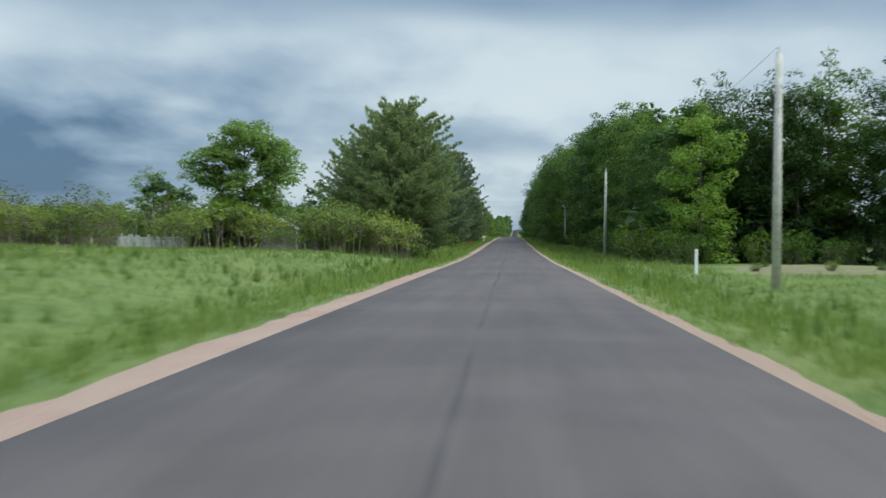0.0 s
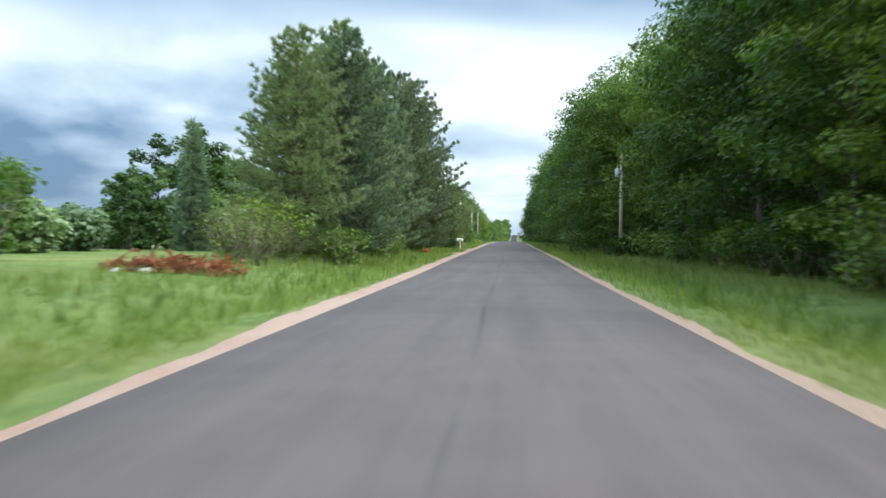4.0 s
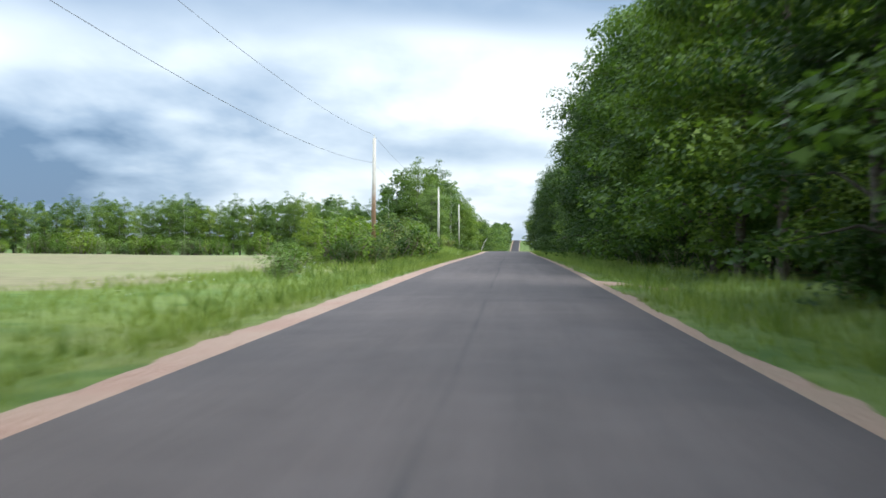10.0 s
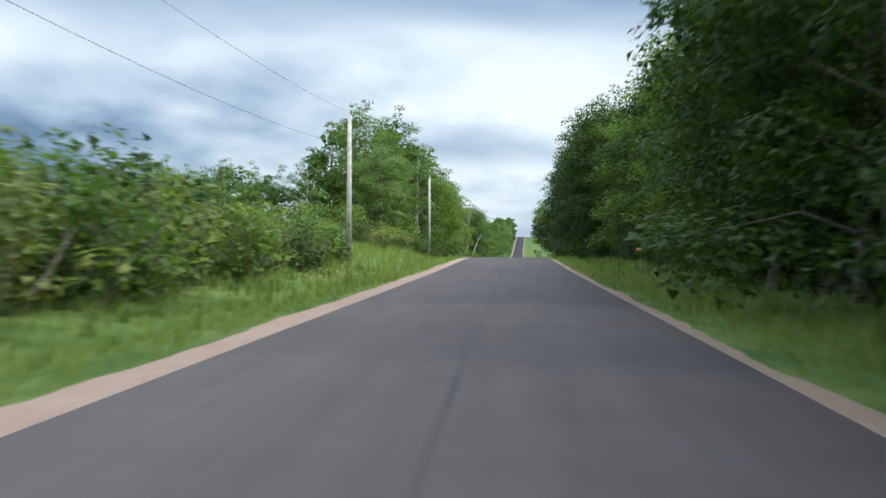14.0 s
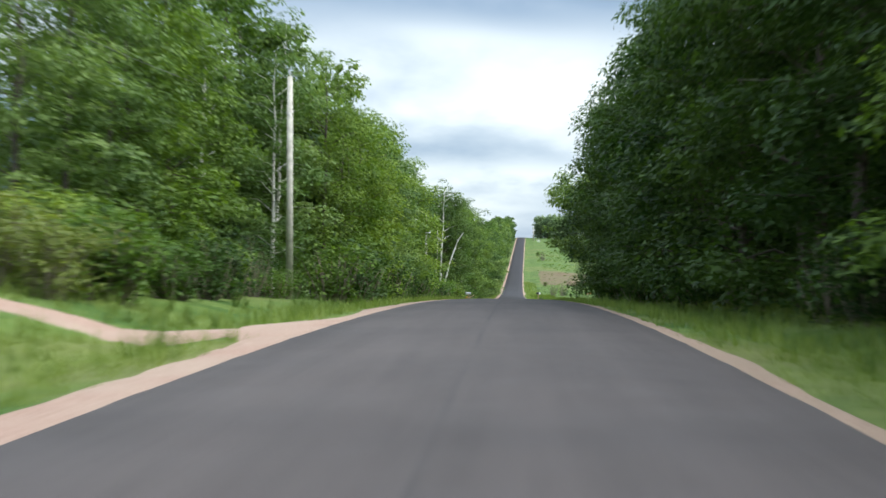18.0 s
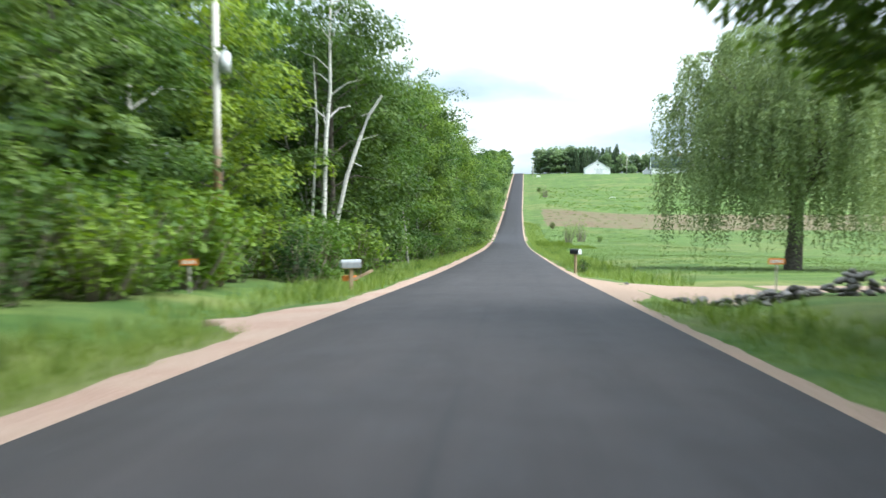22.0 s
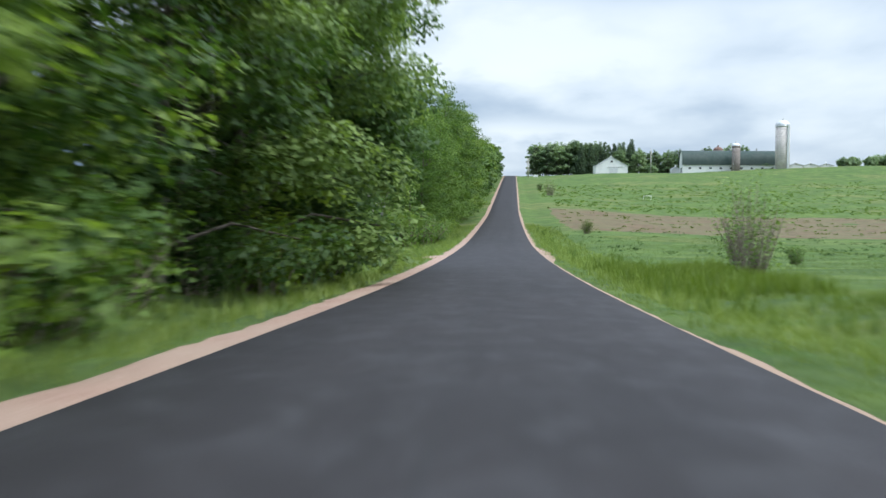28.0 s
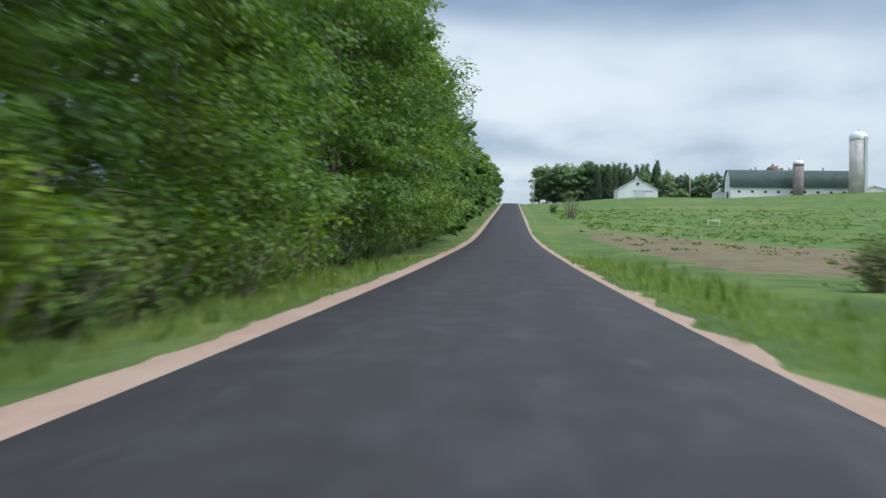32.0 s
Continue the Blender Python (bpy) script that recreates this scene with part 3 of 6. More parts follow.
def field(name, x0, x1, y0, y1, mat, label, rough=0.05):
    xs = steps((x0, x0 + 30, 2.0), (x0 + 30, x1, 8.0))
    rows = []
    for y in steps((y0, y1, 3.0)):
        wob = 2.5 * noise.noise(Vector((0, y * 0.06, x0)))
        row = []
        for i, x in enumerate(xs):
            near = i == (0 if x0 > 0 else len(xs) - 1)
            xx = x + (wob - (9.0 * smooth(370, 410, y) if x0 < -100 else 0) if near else 0) + road_x(y)
            rim = i in (0, len(xs) - 1) or y in (y0, y1)
            row.append((xx, y, ground(xx, y) + (-0.05 if rim else 0.09 + rough * noise.noise(Vector((xx * 0.9, y * 0.9, 0))))))
        rows.append(row)
    tagged(new(name, grid_mesh(name, rows, mat)), label, "field", kind="structure")


field("field_1", 9.0, 260, 843, 957, M_SOIL, "brown ploughed field with sparse weeds", 0.12)
field("field_2", -150, -13.5, 262, 452, M_STUBBLE, "pale dry hay field beside the woods")
field("field_3", 12.5, 46, 60, 80, M_STUBBLE, "bare tan strip of dry ground by the wood")


# ---------------------------------------------------------------- trees
rng = np.random.default_rng(7)


def leaf_quads(c, size, up=0.25, wide=0.36, droop=0.0, facing=None):
    """Pointed leaves at the points c, turned about the ways in facing if they are given."""
    n = len(c)
    a = rng.normal(size=(n, 3))
    a[:, 2] = a[:, 2] * 0.7 - droop
    b = rng.normal(size=(n, 3))
    if facing is None:
        b[:, 2] += up
    else:
        b = facing * 1.5 + b * 0.55
        a -= b * ((a * b).sum(1) / (b * b).sum(1))[:, None]
    a /= np.linalg.norm(a, axis=1)[:, None] + 1e-6
    s = np.cross(a, b)
    s /= np.linalg.norm(s, axis=1)[:, None] + 1e-6
    ln = (size * rng.uniform(0.7, 1.3, n))[:, None]
    a, s = a * ln, s * ln * wide * 1.35
    v = np.stack([c + s - a * 0.12, c + a * 1.05, c - s], 1).reshape(-1, 3)
    return v, np.arange(3 * n).reshape(n, 3)


def clumps_to_leaves(clumps, per, flat=0.52):
    """Points scattered over clumps (x, y, z, radius), most of them on the clump's upper skin, and the ways they face."""
    out, face = [], []
    for x, y, z, r, *thick in clumps:
        k = int(per * (thick[0] if thick else 1.0) * (r / 1.0) ** 2) + 6
        d = rng.normal(size=(k, 3))
        d /= np.linalg.norm(d, axis=1)[:, None]
        d[:, 2] = np.where(rng.uniform(size=k) < 0.6, np.abs(d[:, 2]), d[:, 2])
        p = d * (r * rng.uniform(0.3, 1.0, k) ** 0.5)[:, None]
        p[:, 2] = p[:, 2] * flat - 0.16 * r * (d[:, 0] ** 2 + d[:, 1] ** 2)
        out.append(p + (x, y, z))
        face.append(d * 0.65 + (0, 0, 0.75))
    return np.concatenate(out), np.concatenate(face)


def broadleaf(h, base, spread, n_limbs, per, size, trunk_r, leaf, bark, lean=0.4, forks=1, top=0.45, sparse=1.0):
    """Trunk and crown meshes of a broad-leaved tree at the origin."""
    woods, clumps = [], []
    for f in range(forks):
        az0 = rng.uniform(0, 6.28)
        ln = lean * (1 if forks == 1 else rng.uniform(1.5, 3.2))
        hh = h * (1 if f == 0 else rng.uniform(0.75, 0.98))
        pts, rad = [], []
        for i in range(8):
            u = i / 7
            pts.append((ln * u * math.cos(az0) + rng.normal(0, 0.07), ln * u * math.sin(az0) + rng.normal(0, 0.07), hh * 0.92 * u - (0.15 if i == 0 else 0)))
            rad.append(trunk_r * (1.25 if i == 0 else 1 - 0.86 * u) / (1 if forks == 1 else 1.3))
        woods.append(tube(pts, rad, 7))
        for k in range(n_limbs):
            u = (k + rng.uniform(0.2, 0.8)) / n_limbs
            z = base + (hh - base) * (0.03 + 0.85 * u)
            az = az0 + k * 2.4 + rng.uniform(-0.5, 0.5)
            prof = (0.62 + 0.75 * u) * math.sqrt(max(1 - u, 0.0)) * 1.35 if top < 0.5 else math.sin(math.pi * min(0.16 + 0.84 * u, 1.0)) ** 0.6
            reach = spread * min(prof, 1.1) * rng.uniform(0.72, 1.12)
            rise = reach * rng.uniform(0.15, 0.65) * (0.4 + u)
            j = min(int(z / (hh * 0.92) * 7), 6)
            o = Vector(pts[j]).lerp(Vector(pts[j + 1]), z / (hh * 0.92) * 7 - j) if z < hh * 0.92 else Vector(pts[7])
            e = o + Vector((math.cos(az) * reach, math.sin(az) * reach, rise))
            mid = o.lerp(e, 0.5) + Vector((rng.normal(0, 0.15), rng.normal(0, 0.15), 0.15 * reach))
            r0 = max(trunk_r * 0.34 * (1 - 0.6 * u), 0.025)
            woods.append(tube([o, mid, e], [r0, r0 * 0.6, 0.012], 5))
            m = max(int(3 * sparse * reach / 2.2 + 0.5), 1)
            for q in range(m):
                w = 0.35 + 0.65 * (q + 1) / m
                p = o.lerp(e, w)
                rr = rng.uniform(0.7, 1.25) * min(spread / 2.8, 1.25) * (0.75 + 0.35 * w)
                clumps.append((p.x + rng.normal(0, 0.3), p.y + rng.normal(0, 0.3), p.z + rng.normal(0, 0.3), rr, 0.35 + 0.75 * w))
                if rng.uniform() < 0.5 * sparse:
                    clumps.append((p.x + rng.normal(0, 0.75), p.y + rng.normal(0, 0.75), p.z + rng.normal(0, 0.55), rr * 0.75))
        for q in range(3):
            clumps.append((pts[7][0] + rng.normal(0, 0.35), pts[7][1] + rng.normal(0, 0.35), hh * (0.9 + 0.05 * q), 0.75))
    c, face = clumps_to_leaves(clumps, per)
    v, f = leaf_quads(c, size, facing=face)
    return {"trunk": tubes_mesh("trunk", woods, bark), "crown": fast_mesh("crown", v, f, leaf)}


def shrub(h, spread, stems, per, size, leaf, bark, flat=False, clump_r=0.5, thin=1.0, deep=0):
    woods, clumps = [], []
    for k in range(stems):
        az, rr = rng.uniform(0, 6.28), spread * math.sqrt(rng.uniform(0, 1))
        hh = h * (1 - 0.35 * (rr / spread) ** 2) * rng.uniform(0.8, 1.05)
        w = 0.8 if flat else 0.35
        b = Vector((math.cos(az) * rr * w, math.sin(az) * rr * w, -0.1))
        e = Vector((math.cos(az) * rr, math.sin(az) * rr, hh * 0.92))
        m = b.lerp(e, 0.5) + Vector((rng.normal(0, 0.12), rng.normal(0, 0.12), 0.1))
        woods.append(tube([b, m, e], [0.045 * thin, 0.032 * thin, 0.01], 5))
        if flat:
            for q in range(2):
                s = e + Vector((rng.normal(0, 0.35), rng.normal(0, 0.35), rng.uniform(-0.25, 0.15)))
                woods.append(tube([m, s], [0.026 * thin, 0.01], 4))
                clumps.append((s.x, s.y, s.z, clump_r))
            for q in range(deep):
                p = b.lerp(e, rng.uniform(0.45, 0.9))
                clumps.append((p.x + rng.normal(0, 0.3), p.y + rng.normal(0, 0.3), p.z, clump_r * 0.8, 0.7))
        else:
            for w in (0.25, 0.5, 0.75, 1.0):
                p = b.lerp(e, w)
                clumps.append((p.x + rng.normal(0, 0.25), p.y + rng.normal(0, 0.25), p.z + rng.normal(0, 0.12) + 0.12, clump_r * rng.uniform(0.75, 1.2)))
    c, face = clumps_to_leaves(clumps, per, 0.7)
    c[:, 2] = np.maximum(c[:, 2], 0.04)
    v, f = leaf_quads(c, size, facing=face)
    return {"stem": tubes_mesh("stem", woods, bark), "foliage": fast_mesh("foliage", v, f, leaf)}


def pine(h, spread, base, leaf, bark, levels=22, tufts=5, droop=0.0, cone=0.75, needle=0.34, blades=6, lift=0.0):
    """A pine with whorls of boughs that carry fans of needles."""
    woods = [tube([(0, 0, -0.15), (0.05, 0.02, h * 0.5), (0, 0.06, h)], [0.02 * h + 0.03, 0.013 * h, 0.02], 8)]
    pts = []
    for k in range(levels):
        u = (k + rng.uniform(0, 0.6)) / levels
        z = base + (h - base) * u
        shape = min(1.0, 0.62 + 1.6 * u) * (1 - u) ** cone + 0.05
        for q in range(6 if u < 0.85 else 4):
            az = k * 0.9 + q * 1.05 + rng.uniform(-0.3, 0.3)
            reach = spread * shape * rng.uniform(0.65, 1.15)
            rise = reach * (rng.uniform(0.02, 0.38) + lift * u - droop)
            o = Vector((0, 0, z))
            e = o + Vector((math.cos(az) * reach, math.sin(az) * reach, rise))
            m = o.lerp(e, 0.55) + Vector((0, 0, -0.06 * reach))
            woods.append(tube([o, m, e], [0.05 * (1 - u) + 0.012, 0.028 * (1 - u) + 0.008, 0.006], 4))
            nt = max(int(tufts * reach / spread * 1.6 + 1.5), 2)
            for w in range(nt):
                f = 0.14 + 0.86 * (w + rng.uniform(0.5, 1.0)) / nt
                p = o.lerp(m, f / 0.55) if f < 0.55 else m.lerp(e, (f - 0.55) / 0.45)
                for s in range(2 if blades > 6 else 1):
                    side = 0.32 * reach * (1.1 - f) * rng.normal()
                    pts.append((p.x - math.sin(az) * side, p.y + math.cos(az) * side, p.z + rng.normal(0, 0.08), math.cos(az), math.sin(az)))
    pts = np.array(pts)
    # each point carries one upturned brush of needles
    k = int(blades * 3.0)
    c = np.repeat(pts[:, :3], k, 0)
    d = np.repeat(np.stack([pts[:, 3] * 0.8, pts[:, 4] * 0.8, np.full(len(pts), 0.75 - droop)], 1), k, 0) + rng.normal(0, 0.55, (len(c), 3))
    d /= np.linalg.norm(d, axis=1)[:, None]
    s = np.cross(d, rng.normal(size=(len(c), 3)))
    s /= np.linalg.norm(s, axis=1)[:, None] + 1e-6
    ln = (needle * (0.78 if blades > 6 else 1.1) * rng.uniform(0.6, 1.3, len(c)))[:, None]
    c = c + d * ln * rng.uniform(0.0, 0.5, len(c))[:, None]
    v = np.stack([c + s * ln * 0.10, c + d * ln, c - s * ln * 0.10], 1).reshape(-1, 3)
    return {"trunk": tubes_mesh("trunk", woods, bark), "crown": fast_mesh("crown", v, np.arange(len(v)).reshape(-1, 3), leaf)}


def limbs_apart(woods, bark, stems):
    """Each tube as a mesh of its own: the first ones are the stems, the others branches."""
    return [("stem" if i < stems else "branch", tubes_mesh("stem" if i < stems else "branch", [w], bark)) for i, w in enumerate(woods)]


def willow(h, spread):
    woods = [tube([(0, 0, -0.2), (0.15, 0, h * 0.16), (0.3, 0.2, h * 0.3)], [0.62, 0.5, 0.42], 10)]
    cs = []
    for k in range(26):
        az = k * 2.4
        r = spread * rng.uniform(0.25, 0.72)
        e = Vector((math.cos(az) * r, math.sin(az) * r, h * rng.uniform(0.55, 0.95) * (1.0 - 0.12 * (r / spread) ** 2)))
        o = Vector((0.25, 0.15, h * 0.26))
        m = o.lerp(e, 0.5) + Vector((0, 0, h * 0.10))
        woods.append(tube([o, m, e], [0.24, 0.13, 0.03], 6))
        # curtains: bundles of strands that arch outwards and hang
        for q in range(9):
            az2, r2 = rng.uniform(0, 6.28), spread * 0.34 * math.sqrt(rng.uniform(0, 1))
            t = Vector((e.x + math.cos(az2) * r2, e.y + math.sin(az2) * r2, 0))
            d = min(t.length / spread, 1.2)
            top = h * (1.0 - 0.26 * d ** 3) * rng.uniform(0.62, 1.02)
            low = max(h * rng.uniform(0.02, 0.12), top - h * (rng.uniform(0.2, 0.7) if q % 3 else rng.uniform(0.6, 0.98)))
            out = t.normalized() * rng.uniform(0.2, 0.8)
            for j in range(12):
                n = max(int((top - low) / 0.15), 3)
                u = np.linspace(0, 1, n)
                x0, y0 = t.x + rng.normal(0, 0.24), t.y + rng.normal(0, 0.24)
                arch = 1 - (1 - np.minimum(u * 2.5, 1)) ** 2
                cs.append(np.stack([x0 + out.x * arch + np.cumsum(rng.normal(0, 0.03, n)), y0 + out.y * arch + np.cumsum(rng.normal(0, 0.03, n)),
                                    top + 0.3 * np.sin(np.pi * np.minimum(u * 3, 1)) - (top - low) * u ** 1.15 * rng.uniform(0.6, 1.0)], 1))
    c = np.concatenate(cs) + rng.normal(0, 0.07, (sum(len(q) for q in cs), 3))
    v, f = leaf_quads(c, 0.21, 0.1, 0.17, 0.8)
    return limbs_apart(woods, M_BARK, 1) + [("crown", fast_mesh("crown", v, f, M_WILLOW))]


def leaning_birch(h):
    """Two white trunks that part at the foot: one upright and leafy above, one leaning far out and broken off."""
    woods, clumps = [], []
    up = [(0, 0, -0.15), (0.10, 0, h * 0.22), (0.18, 0.1, h * 0.45), (0.42, 0.1, h * 0.62), (0.40, 0.0, h * 0.8), (0.6, 0, h)]
    out = [(0.15, 0.2, -0.15), (0.65, 0.2, h * 0.15), (1.25, 0.2, h * 0.33), (1.95, 0.2, h * 0.46), (2.35, 0.2, h * 0.53), (3.05, 0.2, h * 0.60)]
    thin = [(-0.5, 0.3, -0.15), (-0.55, 0.3, h * 0.2), (-0.3, 0.3, h * 0.5), (-0.5, 0.3, h * 0.78)]
    woods.append(tube(up, [0.15, 0.125, 0.11, 0.085, 0.06, 0.02], 8))
    woods.append(tube(out, [0.14, 0.12, 0.105, 0.09, 0.075, 0.05], 8))
    woods.append(tube(thin, [0.09, 0.07, 0.055, 0.02], 7))
    for k in range(12):
        o = Vector(up[2 + k % 3]).lerp(Vector(up[3 + k % 3]), rng.uniform(0, 1))
        az, reach = k * 2.4, rng.uniform(1.0, 2.0)
        e = o + Vector((math.cos(az) * reach, math.sin(az) * reach, rng.uniform(0.5, 1.3)))
        woods.append(tube([o, o.lerp(e, 0.5) + Vector((0, 0, 0.2)), e], [0.045, 0.03, 0.01], 5))
        if o.z > h * 0.6:
            clumps.append((e.x, e.y, e.z, rng.uniform(0.6, 1.0)))
    for z, dx in ((0.45, 0.9), (0.53, 0.7), (0.36, -0.5)):
        o = Vector((2.0, 0.2, h * z))
        woods.append(tube([o, o + Vector((dx, -0.2, 0.25))], [0.03, 0.008], 5))
    c, face = clumps_to_leaves(clumps, 34)
    v, f = leaf_quads(c, 0.20, facing=face)
    return limbs_apart(woods, M_BIRCH, 3) + [("crown", fast_mesh("crown", v, f, M_LEAF))]


def forked_birch():
    """A half-bare birch: a short trunk, two parting limbs with bare side branches, thin leaf clumps above."""
    stem = [(0, 0, -0.15), (0.06, 0, 0.9), (0.02, 0, 2.0)]
    limbs = ([(0.02, 0, 1.9), (-0.55, 0.1, 3.3), (-0.85, 0.1, 4.8), (-1.35, 0.2, 6.3), (-1.2, 0.2, 7.6)],
             [(0.02, 0, 1.95), (0.45, -0.1, 3.1), (0.75, -0.1, 4.4), (1.25, 0, 5.7), (1.15, 0, 7.2)])
    woods, clumps = [tube(stem, [0.20, 0.16, 0.145], 9)], []
    woods += [tube(limb, [0.12, 0.10, 0.08, 0.05, 0.015], 8) for limb in limbs]
    for limb in limbs:
        for k in range(13):
            j = 1 + k % 3
            o = Vector(limb[j]).lerp(Vector(limb[j + 1]), rng.uniform(0, 1))
            az, reach = k * 2.4 + rng.uniform(-0.4, 0.4), rng.uniform(0.6, 1.5)
            e = o + Vector((math.cos(az) * reach, math.sin(az) * reach, rng.uniform(0.1, 1.1)))
            woods.append(tube([o, o.lerp(e, 0.5) + Vector((0, 0, 0.12)), e], [0.035, 0.022, 0.006], 5))
            if o.z > 4.0 or k % 4 == 0:
                clumps.append((e.x, e.y, e.z, rng.uniform(0.35, 0.62)))
                clumps.append((e.x + rng.normal(0, 0.4), e.y + rng.normal(0, 0.4), e.z + rng.uniform(0, 0.6), rng.uniform(0.3, 0.5)))
        clumps.append((limb[4][0], limb[4][1], limb[4][2], 0.5))
    c, face = clumps_to_leaves(clumps, 150)
    v, f = leaf_quads(c, 0.12, facing=face)
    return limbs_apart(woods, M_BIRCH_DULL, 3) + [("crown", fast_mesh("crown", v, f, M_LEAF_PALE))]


# one set of meshes for each kind, shared by all its trees
KINDS = {}


def kind(name, build):
    KINDS[name] = build()


for i in range(4):
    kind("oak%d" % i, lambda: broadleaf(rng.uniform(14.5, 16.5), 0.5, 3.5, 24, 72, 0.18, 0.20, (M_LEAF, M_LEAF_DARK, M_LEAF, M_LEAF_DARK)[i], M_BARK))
for i in range(3):
    kind("aspen%d" % i, lambda: broadleaf(rng.uniform(14, 16), 0.7, 2.8, 22, 88, 0.175, 0.14, (M_LEAF_PALE, M_LEAF, M_LEAF_PALE)[i], M_BIRCH if i == 2 else M_BARK, 0.6))
for i in range(2):
    kind("bright%d" % i, lambda: broadleaf(12.5, 0.5, 3.0, 20, 84, 0.18, 0.15, M_LEAF_BRIGHT, M_BARK))
for i in range(2):
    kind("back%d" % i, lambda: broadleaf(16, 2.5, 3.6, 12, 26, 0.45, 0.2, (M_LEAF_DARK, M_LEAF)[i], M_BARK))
for i in range(2):
    kind("far%d" % i, lambda: broadleaf(15, 0.0, 4.4, 17, 17, 0.62, 0.2, (M_LEAF, M_LEAF_PALE)[i], M_BARK))
for i in range(2):
    kind("distant%d" % i, lambda: broadleaf(15, 0.0, 4.4, 14, 8, 0.95, 0.2, (M_LEAF, M_LEAF_PALE)[i], M_BARK))
for i in range(3):
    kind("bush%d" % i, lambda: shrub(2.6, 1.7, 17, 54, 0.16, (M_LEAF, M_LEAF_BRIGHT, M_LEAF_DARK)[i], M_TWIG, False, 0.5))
# Shade shrub: the deep green bush, its dark colour standing for shade.
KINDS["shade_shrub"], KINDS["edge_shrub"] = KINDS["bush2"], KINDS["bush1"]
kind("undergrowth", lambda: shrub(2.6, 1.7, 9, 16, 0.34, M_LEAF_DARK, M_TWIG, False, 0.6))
kind("bush_pale", lambda: shrub(2.6, 1.7, 16, 56, 0.15, M_LEAF_PALE, M_TWIG, False, 0.5))
KINDS["edge_sapling"] = KINDS["bush_pale"]
for i in range(2):
    kind("sumac%d" % i, lambda: shrub(3.2, 2.3, 22, 44, 0.24, M_SUMAC, M_TWIG, True, 0.62))
kind("thin_bush", lambda: shrub(4.2, 1.6, 26, 11, 0.14, M_LEAF_PALE, M_TWIG, False, 0.5))
kind("yard_tree", lambda: broadleaf(11.5, 3.0, 4.5, 26, 80, 0.24, 0.22, M_YARD, M_BARK, 0.3, 1, 0.9))
for i in range(3):
    kind("pine%d" % i, lambda: pine(14.5, 5.0, 0.5, (M_NEEDLE, M_NEEDLE_BLUE, M_NEEDLE)[i], M_BARK_PINE, 32, 8, 0.0, 0.62, 0.34, 9, 0.45))
kind("pine_wide", lambda: pine(13.2, 6.6, 0.4, M_NEEDLE, M_BARK_PINE, 34, 12, 0.0, 0.50, 0.35, 8, 0.5))
kind("pine_back", lambda: pine(14.5, 5.0, 0.5, M_NEEDLE_BLUE, M_BARK_PINE, 24, 5, 0.0, 0.62, 0.55, 5, 0.4))
kind("pine_low", lambda: pine(9.0, 5.6, 1.3, M_NEEDLE, M_BARK_PINE, 30, 13, 0.0, 0.5, 0.34, 8))
kind("pine_dark", lambda: pine(14.5, 5.2, 0.4, M_NEEDLE_DARK, M_BARK_PINE, 34, 9, 0.0, 0.58, 0.34, 9, 0.35))
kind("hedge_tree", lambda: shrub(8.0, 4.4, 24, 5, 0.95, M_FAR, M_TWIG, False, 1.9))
kind("thin_thicket", lambda: shrub(4.2, 2.4, 34, 15, 0.15, M_OLIVE, M_TWIG, False, 0.55))
kind("bright_front", lambda: broadleaf(12.5, 0.5, 3.0, 22, 90, 0.18, 0.15, M_FRONT, M_BARK))
kind("bush_olive", lambda: shrub(2.6, 1.7, 18, 56, 0.15, M_OLIVE, M_TWIG, False, 0.5))
kind("spruce", lambda: pine(17, 3.4, 0.2, M_SPRUCE, M_BARK_PINE, 30, 4, 0.3, 0.95, 0.75, 4))
for i in range(2):
    kind("birch%d" % i, lambda: broadleaf(14.5, 4.5, 2.3, 10, 26, 0.24, 0.14, M_LEAF, M_BIRCH, 0.9, 3, 0.9, 0.7))
kind("birch_leaning", lambda: leaning_birch(15.0))
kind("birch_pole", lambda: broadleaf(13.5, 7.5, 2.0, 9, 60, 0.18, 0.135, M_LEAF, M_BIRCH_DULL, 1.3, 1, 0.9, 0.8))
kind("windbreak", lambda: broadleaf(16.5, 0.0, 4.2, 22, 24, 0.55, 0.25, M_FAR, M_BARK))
kind("bare_birch", forked_birch)
kind("willow", lambda: willow(16.5, 8.4))
kind("overhang_high", lambda: broadleaf(12.5, 3.9, 5.6, 22, 95, 0.19, 0.24, M_LEAF, M_BARK, 0.5, 1, 0.9))
main_rng, rng = rng, np.random.default_rng(31)
for i in range(2):
    kind("sumac_tall%d" % i, lambda: shrub(3.5, 2.2, 34, 60, 0.15, M_SUMAC, M_STEM, True, 0.54, 0.62, 2))
kind("birch_white", lambda: broadleaf(13.5, 7.0, 2.2, 9, 60, 0.17, 0.12, M_LEAF, M_BIRCH, 0.8, 1, 0.9, 0.8))
kind("pine_old", lambda: pine(13.4, 6.6, 3.0, M_NEEDLE, M_BARK_PINE, 34, 16, 0.0, 0.50, 0.35, 9, 0.42))
rng = main_rng
kind("overhang", lambda: broadleaf(12.5, 0.6, 5.4, 28, 125, 0.17, 0.24, M_LEAF_PALE, M_BARK, 0.5, 1, 0.9))

